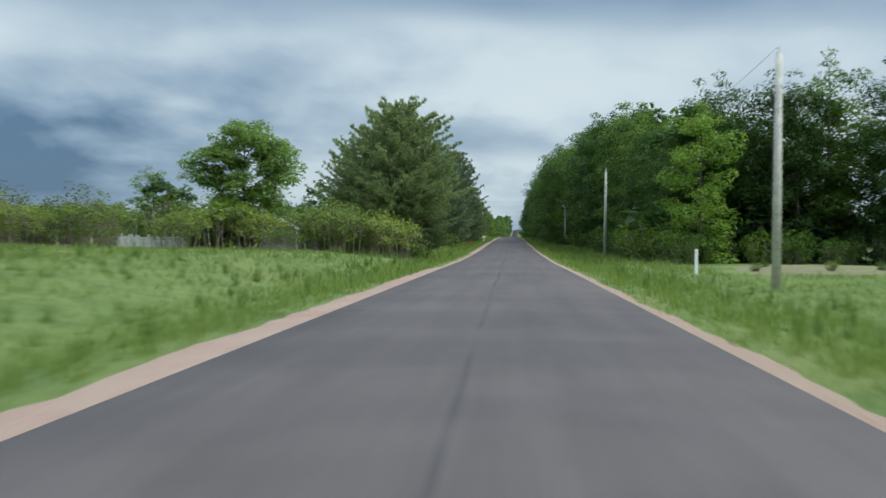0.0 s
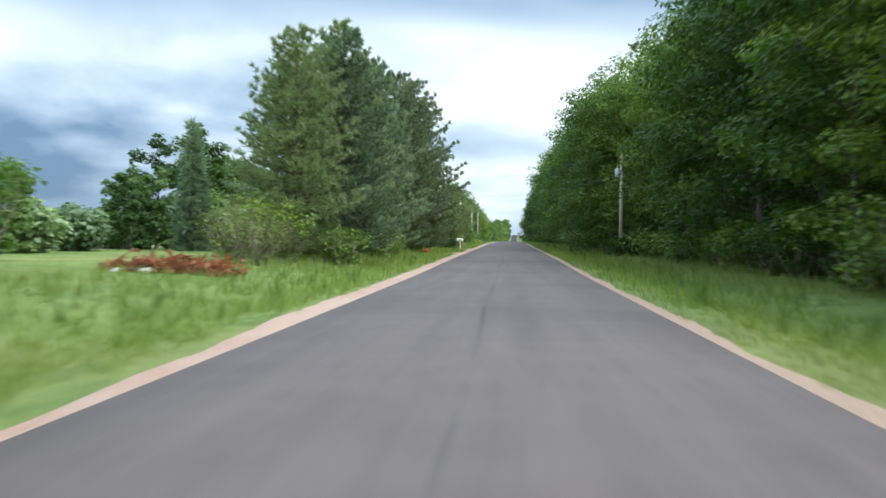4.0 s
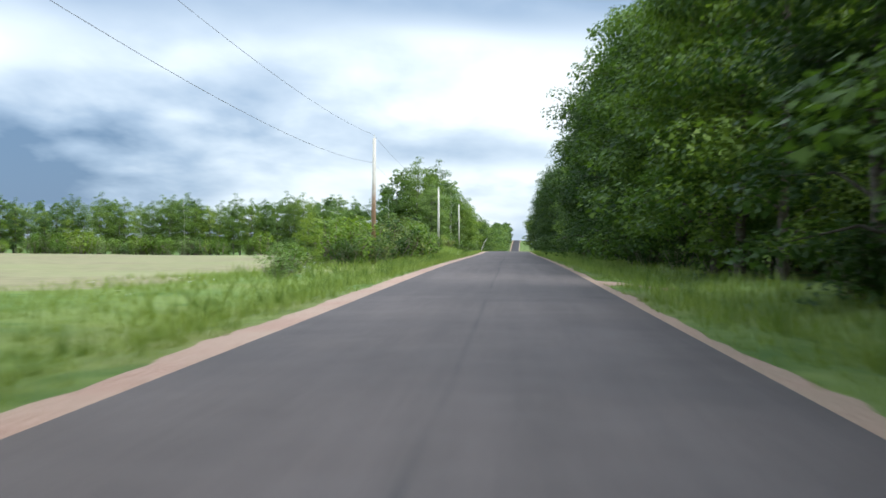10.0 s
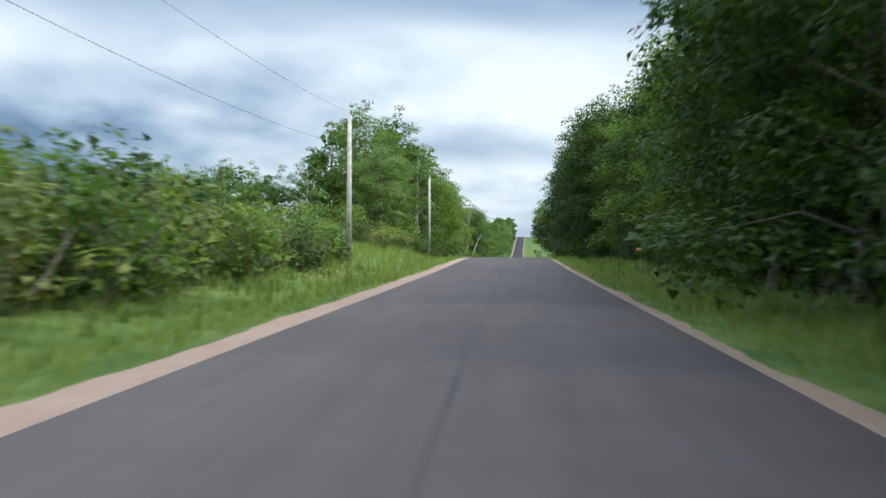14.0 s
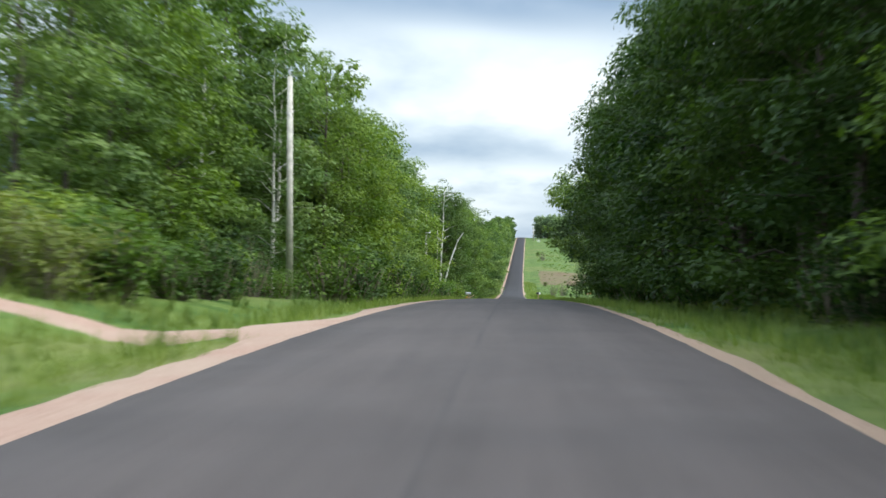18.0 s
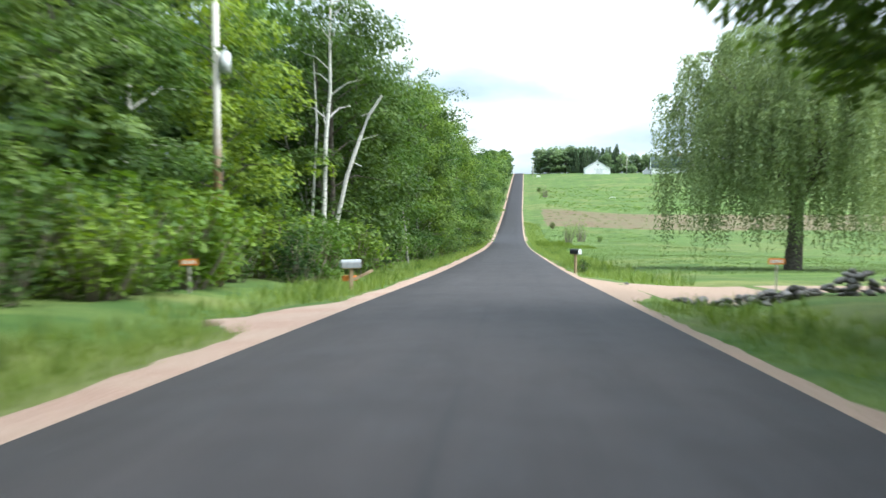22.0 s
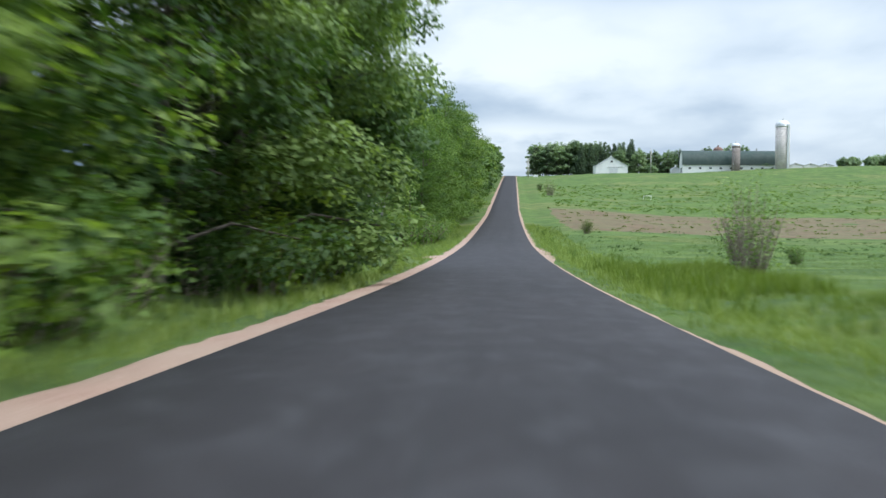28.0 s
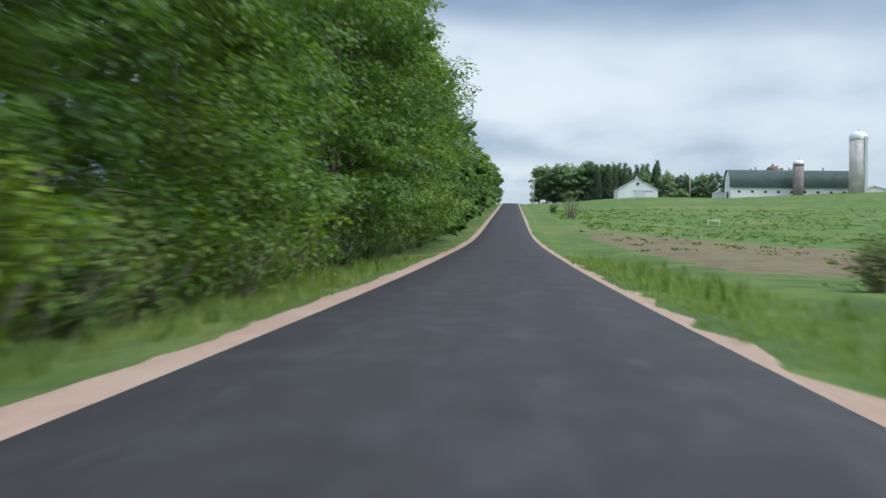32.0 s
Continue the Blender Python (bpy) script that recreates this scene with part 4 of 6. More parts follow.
LABELS = {
    "oak": ("broadleaf_tree", "tall broadleaved tree with dense dark green crown at the wood's edge", "tree"),
    "aspen": ("aspen_tree", "slender aspen with pale bark and light green leaves", "tree"),
    "bright": ("young_maple", "young broadleaved tree with bright yellow-green leaves", "tree"),
    "overhang": ("roadside_tree", "spreading broadleaved tree whose crown hangs over the road", "tree"),
    "back": ("forest_tree", "tall shaded tree standing deeper in the wood", "tree"),
    "far": ("distant_tree", "full green broadleaved tree of the far tree line", "tree"),
    "distant": ("hilltop_tree", "green broadleaved tree far off on the hill", "tree"),
    "bush": ("bush", "leafy green bush growing at the edge of the road verge", "bush"),
    "bush1": ("light_green_bush", "leafy bush with bright yellow-green leaves beside the verge", "bush"),
    "bush2": ("dark_green_bush", "dense bush with deep green leaves beside the verge", "bush"),
    "bush_pale": ("pale_green_bush", "leafy bush with pale grey-green leaves in rough grass", "bush"),
    "bush_olive": ("olive_green_bush", "leafy bush with dull olive-green leaves in rough grass", "bush"),
    "undergrowth": ("undergrowth_shrub", "dark shaded shrub growing among the wood's trunks", "bush"),
    "shade": ("shade_shrub", "shrub with shade put into its dark leaf colour at the wood's foot", "bush"),
    "edge": ("edge_shrub", "light green shrub at the far edge of the hay field", "bush"),
    "sumac": ("sumac_bush", "flat-topped sumac with leafy crown and bare grey stems", "bush"),
    "thin": ("thin_bush", "sparse grey-green bush standing in the open grass", "bush"),
    "yard": ("yard_tree", "round-crowned green tree rising behind the hedge", "tree"),
    "pine": ("pine_tree", "large white pine with layered grey-green needle boughs", "tree"),
    "spruce": ("spruce_tree", "dark pointed spruce rising among other trees", "tree"),
    "windbreak": ("windbreak_tree", "dense dark tree in the row sheltering the hilltop farm", "tree"),
    "hedge": ("hedgerow_tree", "low spreading tree of the distant hedgerow on the hill", "tree"),
    "birch": ("birch_tree", "birch clump with several white peeling trunks among leaves", "tree"),
    "bare": ("half_bare_birch", "half-bare forked white birch beside the road verge", "tree"),
    "willow": ("weeping_willow", "large weeping willow with long hanging leafy strands", "tree"),
}


CLEAR = ((9.5, 119), (9.05, 196.7), (-9.35, 469.6), (-9.55, 554.3))


def plant(name, x, y, scale=1.0, turn=None, group=""):
    key = next(k for k in sorted(LABELS, key=len, reverse=True) if name.startswith(k))
    nm, label, cat = LABELS[key]
    # the strip round the utility poles is kept cut back
    for px, py in CLEAR:
        if px * x > 0 and py - 24 < y < py + 4 and abs(x) < abs(px) + 4.2 and key not in ("pine", "sumac", "overhang", "undergrowth", "birch"):
            if cat == "bush":
                scale *= 0.7
                x = math.copysign(max(abs(x), abs(px) + 0.2), px)
            else:
                x = math.copysign(abs(px) + 4.2, px)
    t = thing(nm, x, y, label, cat, group, rng.uniform(0, 360) if turn is None else turn, None, scale, 0.06)
    got = KINDS[name]
    for pn, me in got.items() if isinstance(got, dict) else got:
        part(pn, me, None, t)
    return t


def pick(*names):
    return names[int(rng.integers(len(names)))]


# the wood's corner towards the open strip, and the wood along the road
G1 = "wood beside the road"
for x in np.arange(14.5, 66, 2.7):
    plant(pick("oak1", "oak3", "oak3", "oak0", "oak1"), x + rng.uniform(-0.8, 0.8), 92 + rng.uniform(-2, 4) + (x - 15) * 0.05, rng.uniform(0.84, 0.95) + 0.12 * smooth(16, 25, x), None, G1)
plant("bright_front", 14.0, 88.5, 0.92, 30, G1)
y = 97.0
while y < 531:
    near = 12.6 - 2.8 * smooth(150, 230, y) - 0.5 * smooth(285, 320, y)
    k = 0.66 + 0.4 * smooth(100, 150, y) + rng.uniform(0, 0.16)
    if not (277 < y < 286):
        # Dark-leaved oaks put this wood's shade into leaf colour; lighter ones where lit.
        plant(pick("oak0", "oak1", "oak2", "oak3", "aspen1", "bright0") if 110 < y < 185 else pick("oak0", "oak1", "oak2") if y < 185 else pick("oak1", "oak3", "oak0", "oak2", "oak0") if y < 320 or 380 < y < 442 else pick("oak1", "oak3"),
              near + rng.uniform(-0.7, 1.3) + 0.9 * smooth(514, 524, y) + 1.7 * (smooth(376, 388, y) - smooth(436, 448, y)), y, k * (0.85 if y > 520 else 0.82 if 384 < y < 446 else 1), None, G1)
    y += rng.uniform(3.7, 4.9)
y = 100.0
while y < 548:
    plant(pick("back0", "back1"), 17.5 + rng.uniform(-1.5, 2.0), y, (0.66 + 0.4 * smooth(100, 160, y)) * rng.uniform(0.95, 1.12), None, G1)
    y += rng.uniform(5.0, 6.5)
y = 104.0
# Past y 215 these rows are added, unseen, to block sun from +x.
while y < 545:
    plant(pick("back0", "back1"), 24 + rng.uniform(-2, 3), y, (0.66 + 0.4 * smooth(100, 170, y)) * rng.uniform(0.95, 1.12), None, G1)
    if y > 215:
        plant(pick("back0", "back1"), 31 + rng.uniform(-2, 3), y + 3, rng.uniform(1.0, 1.15), None, G1)
    y += rng.uniform(6.0, 8.0)
for x in np.arange(14, 66, 2.2):
    plant(pick("bush0", "bush2", "bush1"), x, 87.5 + rng.uniform(-1.5, 2.5) + (x - 15) * 0.05, rng.uniform(0.6, 1.15), None, "brush along the wood")
for x in np.arange(15, 70, 3.6):
    plant(pick("back0", "back1"), x, 101 + rng.uniform(-2, 3), rng.uniform(0.74, 0.86), None, G1)
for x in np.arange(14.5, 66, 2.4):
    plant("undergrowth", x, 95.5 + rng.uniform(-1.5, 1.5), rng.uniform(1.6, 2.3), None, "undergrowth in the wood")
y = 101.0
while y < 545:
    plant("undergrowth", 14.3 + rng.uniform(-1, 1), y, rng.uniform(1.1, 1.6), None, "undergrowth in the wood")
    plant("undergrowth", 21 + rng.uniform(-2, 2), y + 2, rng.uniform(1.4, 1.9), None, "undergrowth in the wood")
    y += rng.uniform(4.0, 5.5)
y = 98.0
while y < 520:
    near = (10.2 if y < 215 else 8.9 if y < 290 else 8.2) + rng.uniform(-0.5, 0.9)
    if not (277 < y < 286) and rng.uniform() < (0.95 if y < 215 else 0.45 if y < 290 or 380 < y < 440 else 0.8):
        # From y 230 the dark shrubs put the wood's shade into leaf colour.
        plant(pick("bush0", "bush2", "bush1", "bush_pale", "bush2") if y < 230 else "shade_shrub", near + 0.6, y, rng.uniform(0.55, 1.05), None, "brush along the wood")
    y += rng.uniform(2.4, 3.8)

for x, y, s in ((11.8, 91, 1.1), (13, 94, 1.35), (10.8, 95, 1.3), (11.6, 99, 1.5), (10.6, 103, 1.4), (11.2, 107, 1.5), (10.6, 112, 1.3), (12.5, 86, 0.9)):
    plant(pick("bush0", "bush1", "bush0"), x, y, s, None, "brush along the wood")
for x, y, s in ((8.2, 192.5, 0.6), (8.7, 195, 0.5), (9.9, 190, 0.8)):
    plant("undergrowth", x, y, s, None, "brush along the wood")
for x, y, s in ((13.5, 66, 0.22), (17, 64, 0.28), (20.5, 67, 0.25), (25, 65, 0.3), (15.5, 73, 0.2), (29, 68, 0.26)):
    plant(pick("bush0", "bush_olive"), x, y, s, None, "weeds on the bare strip")
plant("overhang_high", 9.35, 533.5, 1.03, 30, G1)
plant("oak1", 12.0, 534, 0.85, 80, G1)
for x, y, s in ((9.4, 530, 1.3), (8.8, 526, 1.2), (10.6, 532, 1.5), (9.6, 522, 1.5)):
    plant("shade_shrub", x, y, s, None, "brush along the wood")

# hedge, sheds' trees and pines on the other side
for x in np.arange(-46, -15, 2.5):
    if not -30.5 < x < -24.5:
        plant(pick("sumac_tall0", "sumac_tall1", "sumac_tall1", "sumac0"), x, 87 + rng.uniform(-2.5, 3.5) + (x + 20) * -0.10, rng.uniform(0.85, 1.25) * (0.45 if -17.4 < x < -15.5 else 1), None, "sumac hedge")
for x in np.arange(-47, -18.5, 1.9):
    if not -30.5 < x < -24.5:
        plant(pick("bush_olive", "thin_thicket", "thin_thicket"), x, 91.6 + rng.uniform(-1.0, 1.5) + (x + 20) * -0.10, rng.uniform(0.45, 0.8), None, "sumac hedge")
for x in np.arange(-13.6, -6.8, 1.7):
    plant(pick("sumac_tall0", "sumac_tall1", "sumac_tall1", "sumac_tall0"), x - 0.6, 92.5 + rng.uniform(-2.0, 3.0), rng.uniform(0.9, 1.15), None, "sumac hedge")
for x, y in ((-8.4, 97), (-10.5, 99), (-14, 98), (-12.5, 90), (-10.2, 96)):
    plant(pick("sumac_tall0", "sumac_tall1", "bush_olive"), x, y, rng.uniform(0.9, 1.1), None, "sumac hedge")
for x in np.arange(-78, -24, 2.6):
    plant(pick("thin_thicket", "thin_thicket", "sumac1"), x, 104 + rng.uniform(-3, 6), rng.uniform(1.1, 1.4), None, "old thicket")
plant("bright1", -35.5, 118, 0.62)
plant("yard_tree", -20.8, 95, 0.86, 40)
plant("bush_pale", -16, 101, 1.9)
plant("bright0", -14.5, 112, 0.5)
plant("bright1", -11.8, 181, 0.34)
plant("birch1", 12.0, 212, 1.05)
plant("bright0", -14.8, 241, 0.8)
# The bush at y 250.5 is added to darken the pine's foot.
for x, y, s in ((-10.6, 235, 0.8), (-12.5, 237, 1.1), (-11.2, 250, 0.9), (-10.2, 253, 0.8), (-12, 227.5, 0.8), (-12.2, 256, 0.9), (-8.6, 250.5, 0.8)):
    plant(pick("bush2", "bush0", "bush2"), x, y, s, None, "bushes by the pines")
G2 = "pines by the road"
for i, (nm, x, y, s) in enumerate((("pine_old", -9.4, 106, 0.95), ("pine_wide", -13.5, 110, 0.74), ("pine2", -10.4, 161, 0.80), ("pine1", -8.7, 166, 0.86), ("pine0", -10.5, 176, 1.0),
                                   ("pine1", -9.2, 184, 0.9), ("pine_back", -13.8, 203, 1.0), ("pine_dark", -9.3, 205.5, 1.05), ("pine_dark", -8.7, 213.5, 1.08), ("pine_back", -16, 190, 1.0),
                                   ("pine_back", -17, 215, 0.9), ("pine2", -12.2, 255, 1.02), ("pine_low", -8.4, 248.9, 0.93), ("pine1", -13.5, 229, 0.95), ("pine_back", -16, 236, 0.9), ("pine_back", -14, 252, 0.6), ("pine_low", -12.5, 259, 0.8))):
    plant(nm, x, y, s, 37 * i, G2)
for x, y, s in ((-11.0, 153, 0.7), (-10.2, 156, 0.6), (-12.6, 157, 0.75)):
    plant("thin_thicket", x, y, s, None, "bushes by the pines")
main_rng, rng = rng, np.random.default_rng(33)
dead = []
for k in range(9):
    # bent stems that rise from the foot of the pine
    az, r = rng.uniform(-1.3, 0.25) if k % 3 else rng.uniform(-2.9, -1.9), rng.uniform(1.4, 3.4)
    foot = Vector((rng.uniform(-1.8, 1.8), rng.uniform(-1.6, 0.6), -0.1))
    top = foot + Vector((math.cos(az) * r, math.sin(az) * r * 0.7, rng.uniform(2.0, 3.6)))
    bow = foot.lerp(top, 0.5) + Vector((rng.normal(0, 0.45), rng.normal(0, 0.3), -0.25))
    dead.append(tube([foot, foot.lerp(bow, 0.5) + Vector((0, 0, 0.15)), bow, bow.lerp(top, 0.5) + Vector((0, 0, -0.1)), top], [0.085, 0.07, 0.055, 0.04, 0.015], 7))
    for q in range(4):
        w = bow.lerp(top, rng.uniform(-0.5, 1.0))
        d = Vector((rng.normal(0, 0.9), rng.normal(-0.2, 0.6), rng.normal(0.05, 0.5)))
        dead.append(tube([w, w + d * 0.5 + Vector((0, 0, 0.1)), w + d], [0.032, 0.02, 0.006], 5))
for k in range(34):
    # thin bare side boughs
    o = Vector((rng.uniform(-3.4, 2.6), rng.uniform(-4.0, 0.5), rng.uniform(0.4, 3.4)))
    d = Vector((rng.choice((-1, 1)) * rng.uniform(0.5, 1.6), rng.uniform(-0.8, 0.4), rng.uniform(-0.6, 0.5)))
    dead.append(tube([o - d * 0.6, o + Vector((0, 0, rng.uniform(-0.1, 0.2))), o + d * 0.6], [0.02, 0.014, 0.005], 5))
rng = main_rng
snag = thing("dead_boughs", -9.2, 105.4, "tangle of bare grey dead boughs under the pine", "dead branches")
for w in dead:
    part("bare_bough", tubes_mesh("bare_bough", [w], M_STEM), None, snag)
for x, y, s in ((-8.0, 160, 0.8), (-8.3, 178, 0.9), (-8.5, 190, 0.7), (-9.5, 112, 0.9), (-7.9, 107, 0.6), (-14, 118, 1.3), (-18, 128, 1.5), (-20, 145, 1.6), (-25, 138, 1.8), (-8.2, 209, 0.55), (-9.0, 163, 0.8), (-8.6, 170, 0.55), (-9.6, 174, 0.7), (-8.2, 186, 0.5), (-9.2, 203, 0.55), (-8.6, 215, 0.5), (-11, 166, 1.0), (-11.5, 182, 0.9), (-12, 209, 0.9), (-11, 156, 1.2), (-10, 186, 0.8), (-12.2, 184, 1.0), (-13.8, 187, 1.1), (-9.0, 181, 0.6), (-15, 178, 1.3)):
    plant(pick("bush0", "bush1", "bush_pale"), x, y, s, None, "bushes by the pines")
for y in np.arange(116, 262, 5.0):
    plant(pick("back1", "far1", "back0") if y > 205 else pick("hedge_tree", "far1", "hedge_tree"), -30 + rng.uniform(-4, 4), y, rng.uniform(0.55, 0.75) * (1.0 if y > 205 else 0.62), None, "trees behind the yard")
main_rng, rng = rng, np.random.default_rng(35)
plant("spruce", -23.4, 190, 0.57, 20, "trees behind the yard")
for x in np.arange(-38, -15, 2.4):
    plant(pick("hedge_tree", "far1"), x, 199 + rng.uniform(-3, 3), rng.uniform(0.28, 0.42), None, "trees behind the yard")
# Dark shrubs added to stand for the shade beneath the old pine.
for x, y, s in ((-12.5, 112, 1.1), (-10.2, 113, 1.2), (-8.4, 112.5, 1.0), (-15, 112, 1.3), (-17.5, 111, 1.3)):
    plant("shade_shrub", x, y, s, None, "bushes by the pines")
for x, y, s in ((-7.4, 98.5, 0.5), (-8.0, 101, 0.42), (-9.6, 93.5, 0.4), (-11.5, 91, 0.45), (-7.0, 103, 0.4), (-13.5, 90, 0.4)):
    plant("bush0", x, y, s, None, "sumac hedge")
# Dark shrubs added for the solid shade under the low pine.
for x, y, s in ((-7.3, 250.0, 0.55), (-8.6, 252.2, 0.8), (-6.6, 253.0, 0.6), (-9.8, 250.2, 0.9), (-10.8, 247.5, 0.8)):
    plant("shade_shrub", x, y, s, None, "bushes by the pines")
for x, y, s in ((-19.8, 92, 1.35), (-21.6, 91, 1.5), (-23.4, 91.5, 1.2), (-36, 90, 1.1)):
    plant("bush0", x, y, s, None, "sumac hedge")
plant("pine_low", -7.6, 109.5, 0.42, 60, G2)
plant("bright0", -8.4, 108.2, 0.50, 15)
rng = main_rng

# thicket between road and hay field, the far wood edge behind the field
plant("bush_pale", -8.8, 289, 0.5)
plant("bush0", -9.6, 296, 0.6)
plant("bush1", -9.4, 315, 1.2)
plant("bush0", -10.8, 319, 1.3)
y = 311.0
while y < 402:
    k = 0.55 + 0.60 * smooth(310, 350, y) - 0.38 * smooth(366, 384, y)
    for j in range(2):
        plant(pick("bush_olive", "bush0", "bush2", "bush_olive", "bush2"), -9.4 - 2.6 * j + rng.uniform(-0.9, 0.6), y + rng.uniform(-1, 1), k * rng.uniform(0.85, 1.25) * (0.72 if j else 1.06), None, "roadside thicket")
    y += rng.uniform(2.6, 3.4)
for y in (312, 338, 366):
    plant("bright0", -11.5, y, 0.25 + 0.06 * rng.uniform(), None, "roadside thicket")
for x in np.arange(-150, -30, 2.5):
    if rng.uniform() < 0.75:
        plant(pick("edge_shrub", "edge_sapling"), x + 1.3, 456 + rng.uniform(-2, 3), rng.uniform(0.8, 1.9), None, "wood behind the hay field")
    plant(pick("aspen1", "bright1", "oak0"), x + 1.0, 471 + rng.uniform(-4, 4), rng.uniform(0.66, 0.80), None, "wood behind the hay field")
    plant(pick("aspen1", "aspen0", "aspen2", "bright0", "aspen0", "oak0"), x, 463 + rng.uniform(-4, 4), rng.uniform(0.55, 0.76), None, "wood behind the hay field")
    if rng.uniform() < 0.6:
        plant(pick("back0", "back1"), x, 478 + rng.uniform(-3, 3), rng.uniform(0.62, 0.72), None, "wood behind the hay field")
for x, y, s in ((-10.4, 429.5, 0.72), (-12.6, 431, 0.85), (-15.0, 429, 0.8), (-10.2, 444.3, 0.8), (-11.9, 445, 0.95), (-17.5, 433, 0.9), (-13.5, 426, 0.7)):
    plant(pick("bush_olive", "bush_pale"), x, y, s, None, "bushes on the bank")
for x, y, s in ((-20, 428, 1.2), (-17, 440, 1.1), (-13.5, 447, 1.15), (-10.6, 446, 0.8), (-24, 420, 1.3), (-9.2, 452, 0.9), (-15.5, 441, 1.25), (-19, 443, 1.35), (-22.5, 441, 1.3), (-26, 444, 1.4), (-30, 446, 1.4), (-12, 449, 1.3), (-9.4, 447, 1.15)):
    plant(pick("bush1", "bush_pale", "bush0"), x, y, s * 1.15, None, "bushes on the bank")
for x, y, s in ((-9.7, 446.5, 1.3), (-11.8, 447.5, 1.4), (-10.6, 449.5, 1.3)):
    plant("bush1", x, y, s, None, "bushes on the bank")

for nm, x, y, s in (("aspen2", -21.5, 458, 0.72), ("aspen0", -25, 462, 0.74), ("aspen0", -28, 464, 0.78), ("aspen2", -31, 461, 0.70), ("aspen0", -34.5, 465, 0.74), ("far1", -23, 470, 0.62),
                    ("far0", -29, 474, 0.68), ("far1", -37, 472, 0.66), ("aspen1", -16.5, 457, 1.0), ("aspen1", -13, 461, 0.95), ("oak0", -17.2, 474, 1.2), ("aspen1", -14.2, 478, 1.2), ("aspen0", -13.0, 486, 1.1), ("bush0", -12, 468, 1.2), ("bush2", -11.4, 473, 1.2), ("bush0", -13, 464, 1.4), ("bush0", -11.2, 478, 1.1), ("thin_bush", -11.0, 469, 1.0), ("bush_pale", -12.2, 471, 0.9)):
    plant(nm, x, y, s, None, "wood before the slope")

# wood on the long slope down
y = 450.0
while y < 729:
    if not (533 < y < 542) and not (559 < y < 577):
        # Lit and shaded stretches are put into leaf colour by choice of tree.
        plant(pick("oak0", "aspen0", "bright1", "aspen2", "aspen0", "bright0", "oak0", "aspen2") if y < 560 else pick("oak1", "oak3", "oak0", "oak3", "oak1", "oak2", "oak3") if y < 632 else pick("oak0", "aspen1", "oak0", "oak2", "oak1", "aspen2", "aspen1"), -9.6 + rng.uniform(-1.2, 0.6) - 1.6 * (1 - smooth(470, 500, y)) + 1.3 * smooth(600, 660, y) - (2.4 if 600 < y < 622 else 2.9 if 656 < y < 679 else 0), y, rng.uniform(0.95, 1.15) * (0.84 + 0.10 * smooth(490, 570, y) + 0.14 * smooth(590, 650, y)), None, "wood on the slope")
    y += rng.uniform(3.5, 4.6)
y = 474.0
while y < 718:
    plant(pick("back0", "back1", "aspen0"), -16 + rng.uniform(-1.5, 1.5), y, rng.uniform(0.9, 1.12), None, "wood on the slope")
    y += rng.uniform(5, 6.6)
y = 478.0
while y < 718:
    plant(pick("back0", "back1"), -23 + rng.uniform(-2, 2), y, rng.uniform(0.9, 1.12), None, "wood on the slope")
    y += rng.uniform(8.5, 11)
y = 449.0
while y < 733:
    if not (532 < y < 543) and rng.uniform() < 0.85:
        # More deep green bushes: the shade below the wood put into leaf colour.
        plant(pick("bush0", "bush1", "bush0", "bush2", "bush2"), -8.0 + rng.uniform(-0.9, 0.5) + 1.0 * smooth(690, 715, y), y, rng.uniform(0.65, 1.2) * (0.45 if 654 < y < 677 else 1), None, "brush below the wood")
    y += rng.uniform(2.4, 3.6)
for x, y, s in ((-9.9, 550.5, 1.9), (-10.3, 546, 1.85), (-9.9, 542.8, 1.5), (-11.6, 543.5, 1.9), (-11.8, 548, 2.0), (-10.0, 553.2, 1.8), (-13.5, 540, 2.0)):
    plant(pick("bush0", "bush1", "bush0"), x, y, s, None, "brush below the wood")
plant("oak0", -9.3, 609.5, 0.9, 40, "wood on the slope")
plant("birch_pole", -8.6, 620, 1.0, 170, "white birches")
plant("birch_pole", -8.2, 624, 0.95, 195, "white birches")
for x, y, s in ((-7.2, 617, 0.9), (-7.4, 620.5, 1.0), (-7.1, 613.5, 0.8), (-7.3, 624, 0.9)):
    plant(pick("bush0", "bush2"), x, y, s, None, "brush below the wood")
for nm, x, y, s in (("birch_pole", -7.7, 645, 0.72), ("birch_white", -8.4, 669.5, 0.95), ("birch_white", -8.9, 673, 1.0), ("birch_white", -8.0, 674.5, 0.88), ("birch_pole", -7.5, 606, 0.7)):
    plant(nm, x, y, s, None, "white birches")
for y in np.arange(632, 700, 4.3):
    plant(pick("bush1", "bush0", "bush1"), -6.9 + rng.uniform(-0.4, 0.3), y, rng.uniform(0.6, 0.95) * (0.55 if 656 < y < 675 else 1), None, "brush below the wood")
plant("birch_leaning", -9.25, 575, 1.0, 0, "white birches")
main_rng, rng = rng, np.random.default_rng(41)
snag = thing("broken_tree", -8.2, 660.5, "leaning broken grey tree with bare dead boughs", "dead tree")
part("snag_trunk", tubes_mesh("snag_trunk", [tube([(0, 0, -0.2), (0.15, 0.1, 1.4), (0.55, 0.2, 3.2)], [0.16, 0.14, 0.11], 8)], M_STEM), None, snag)
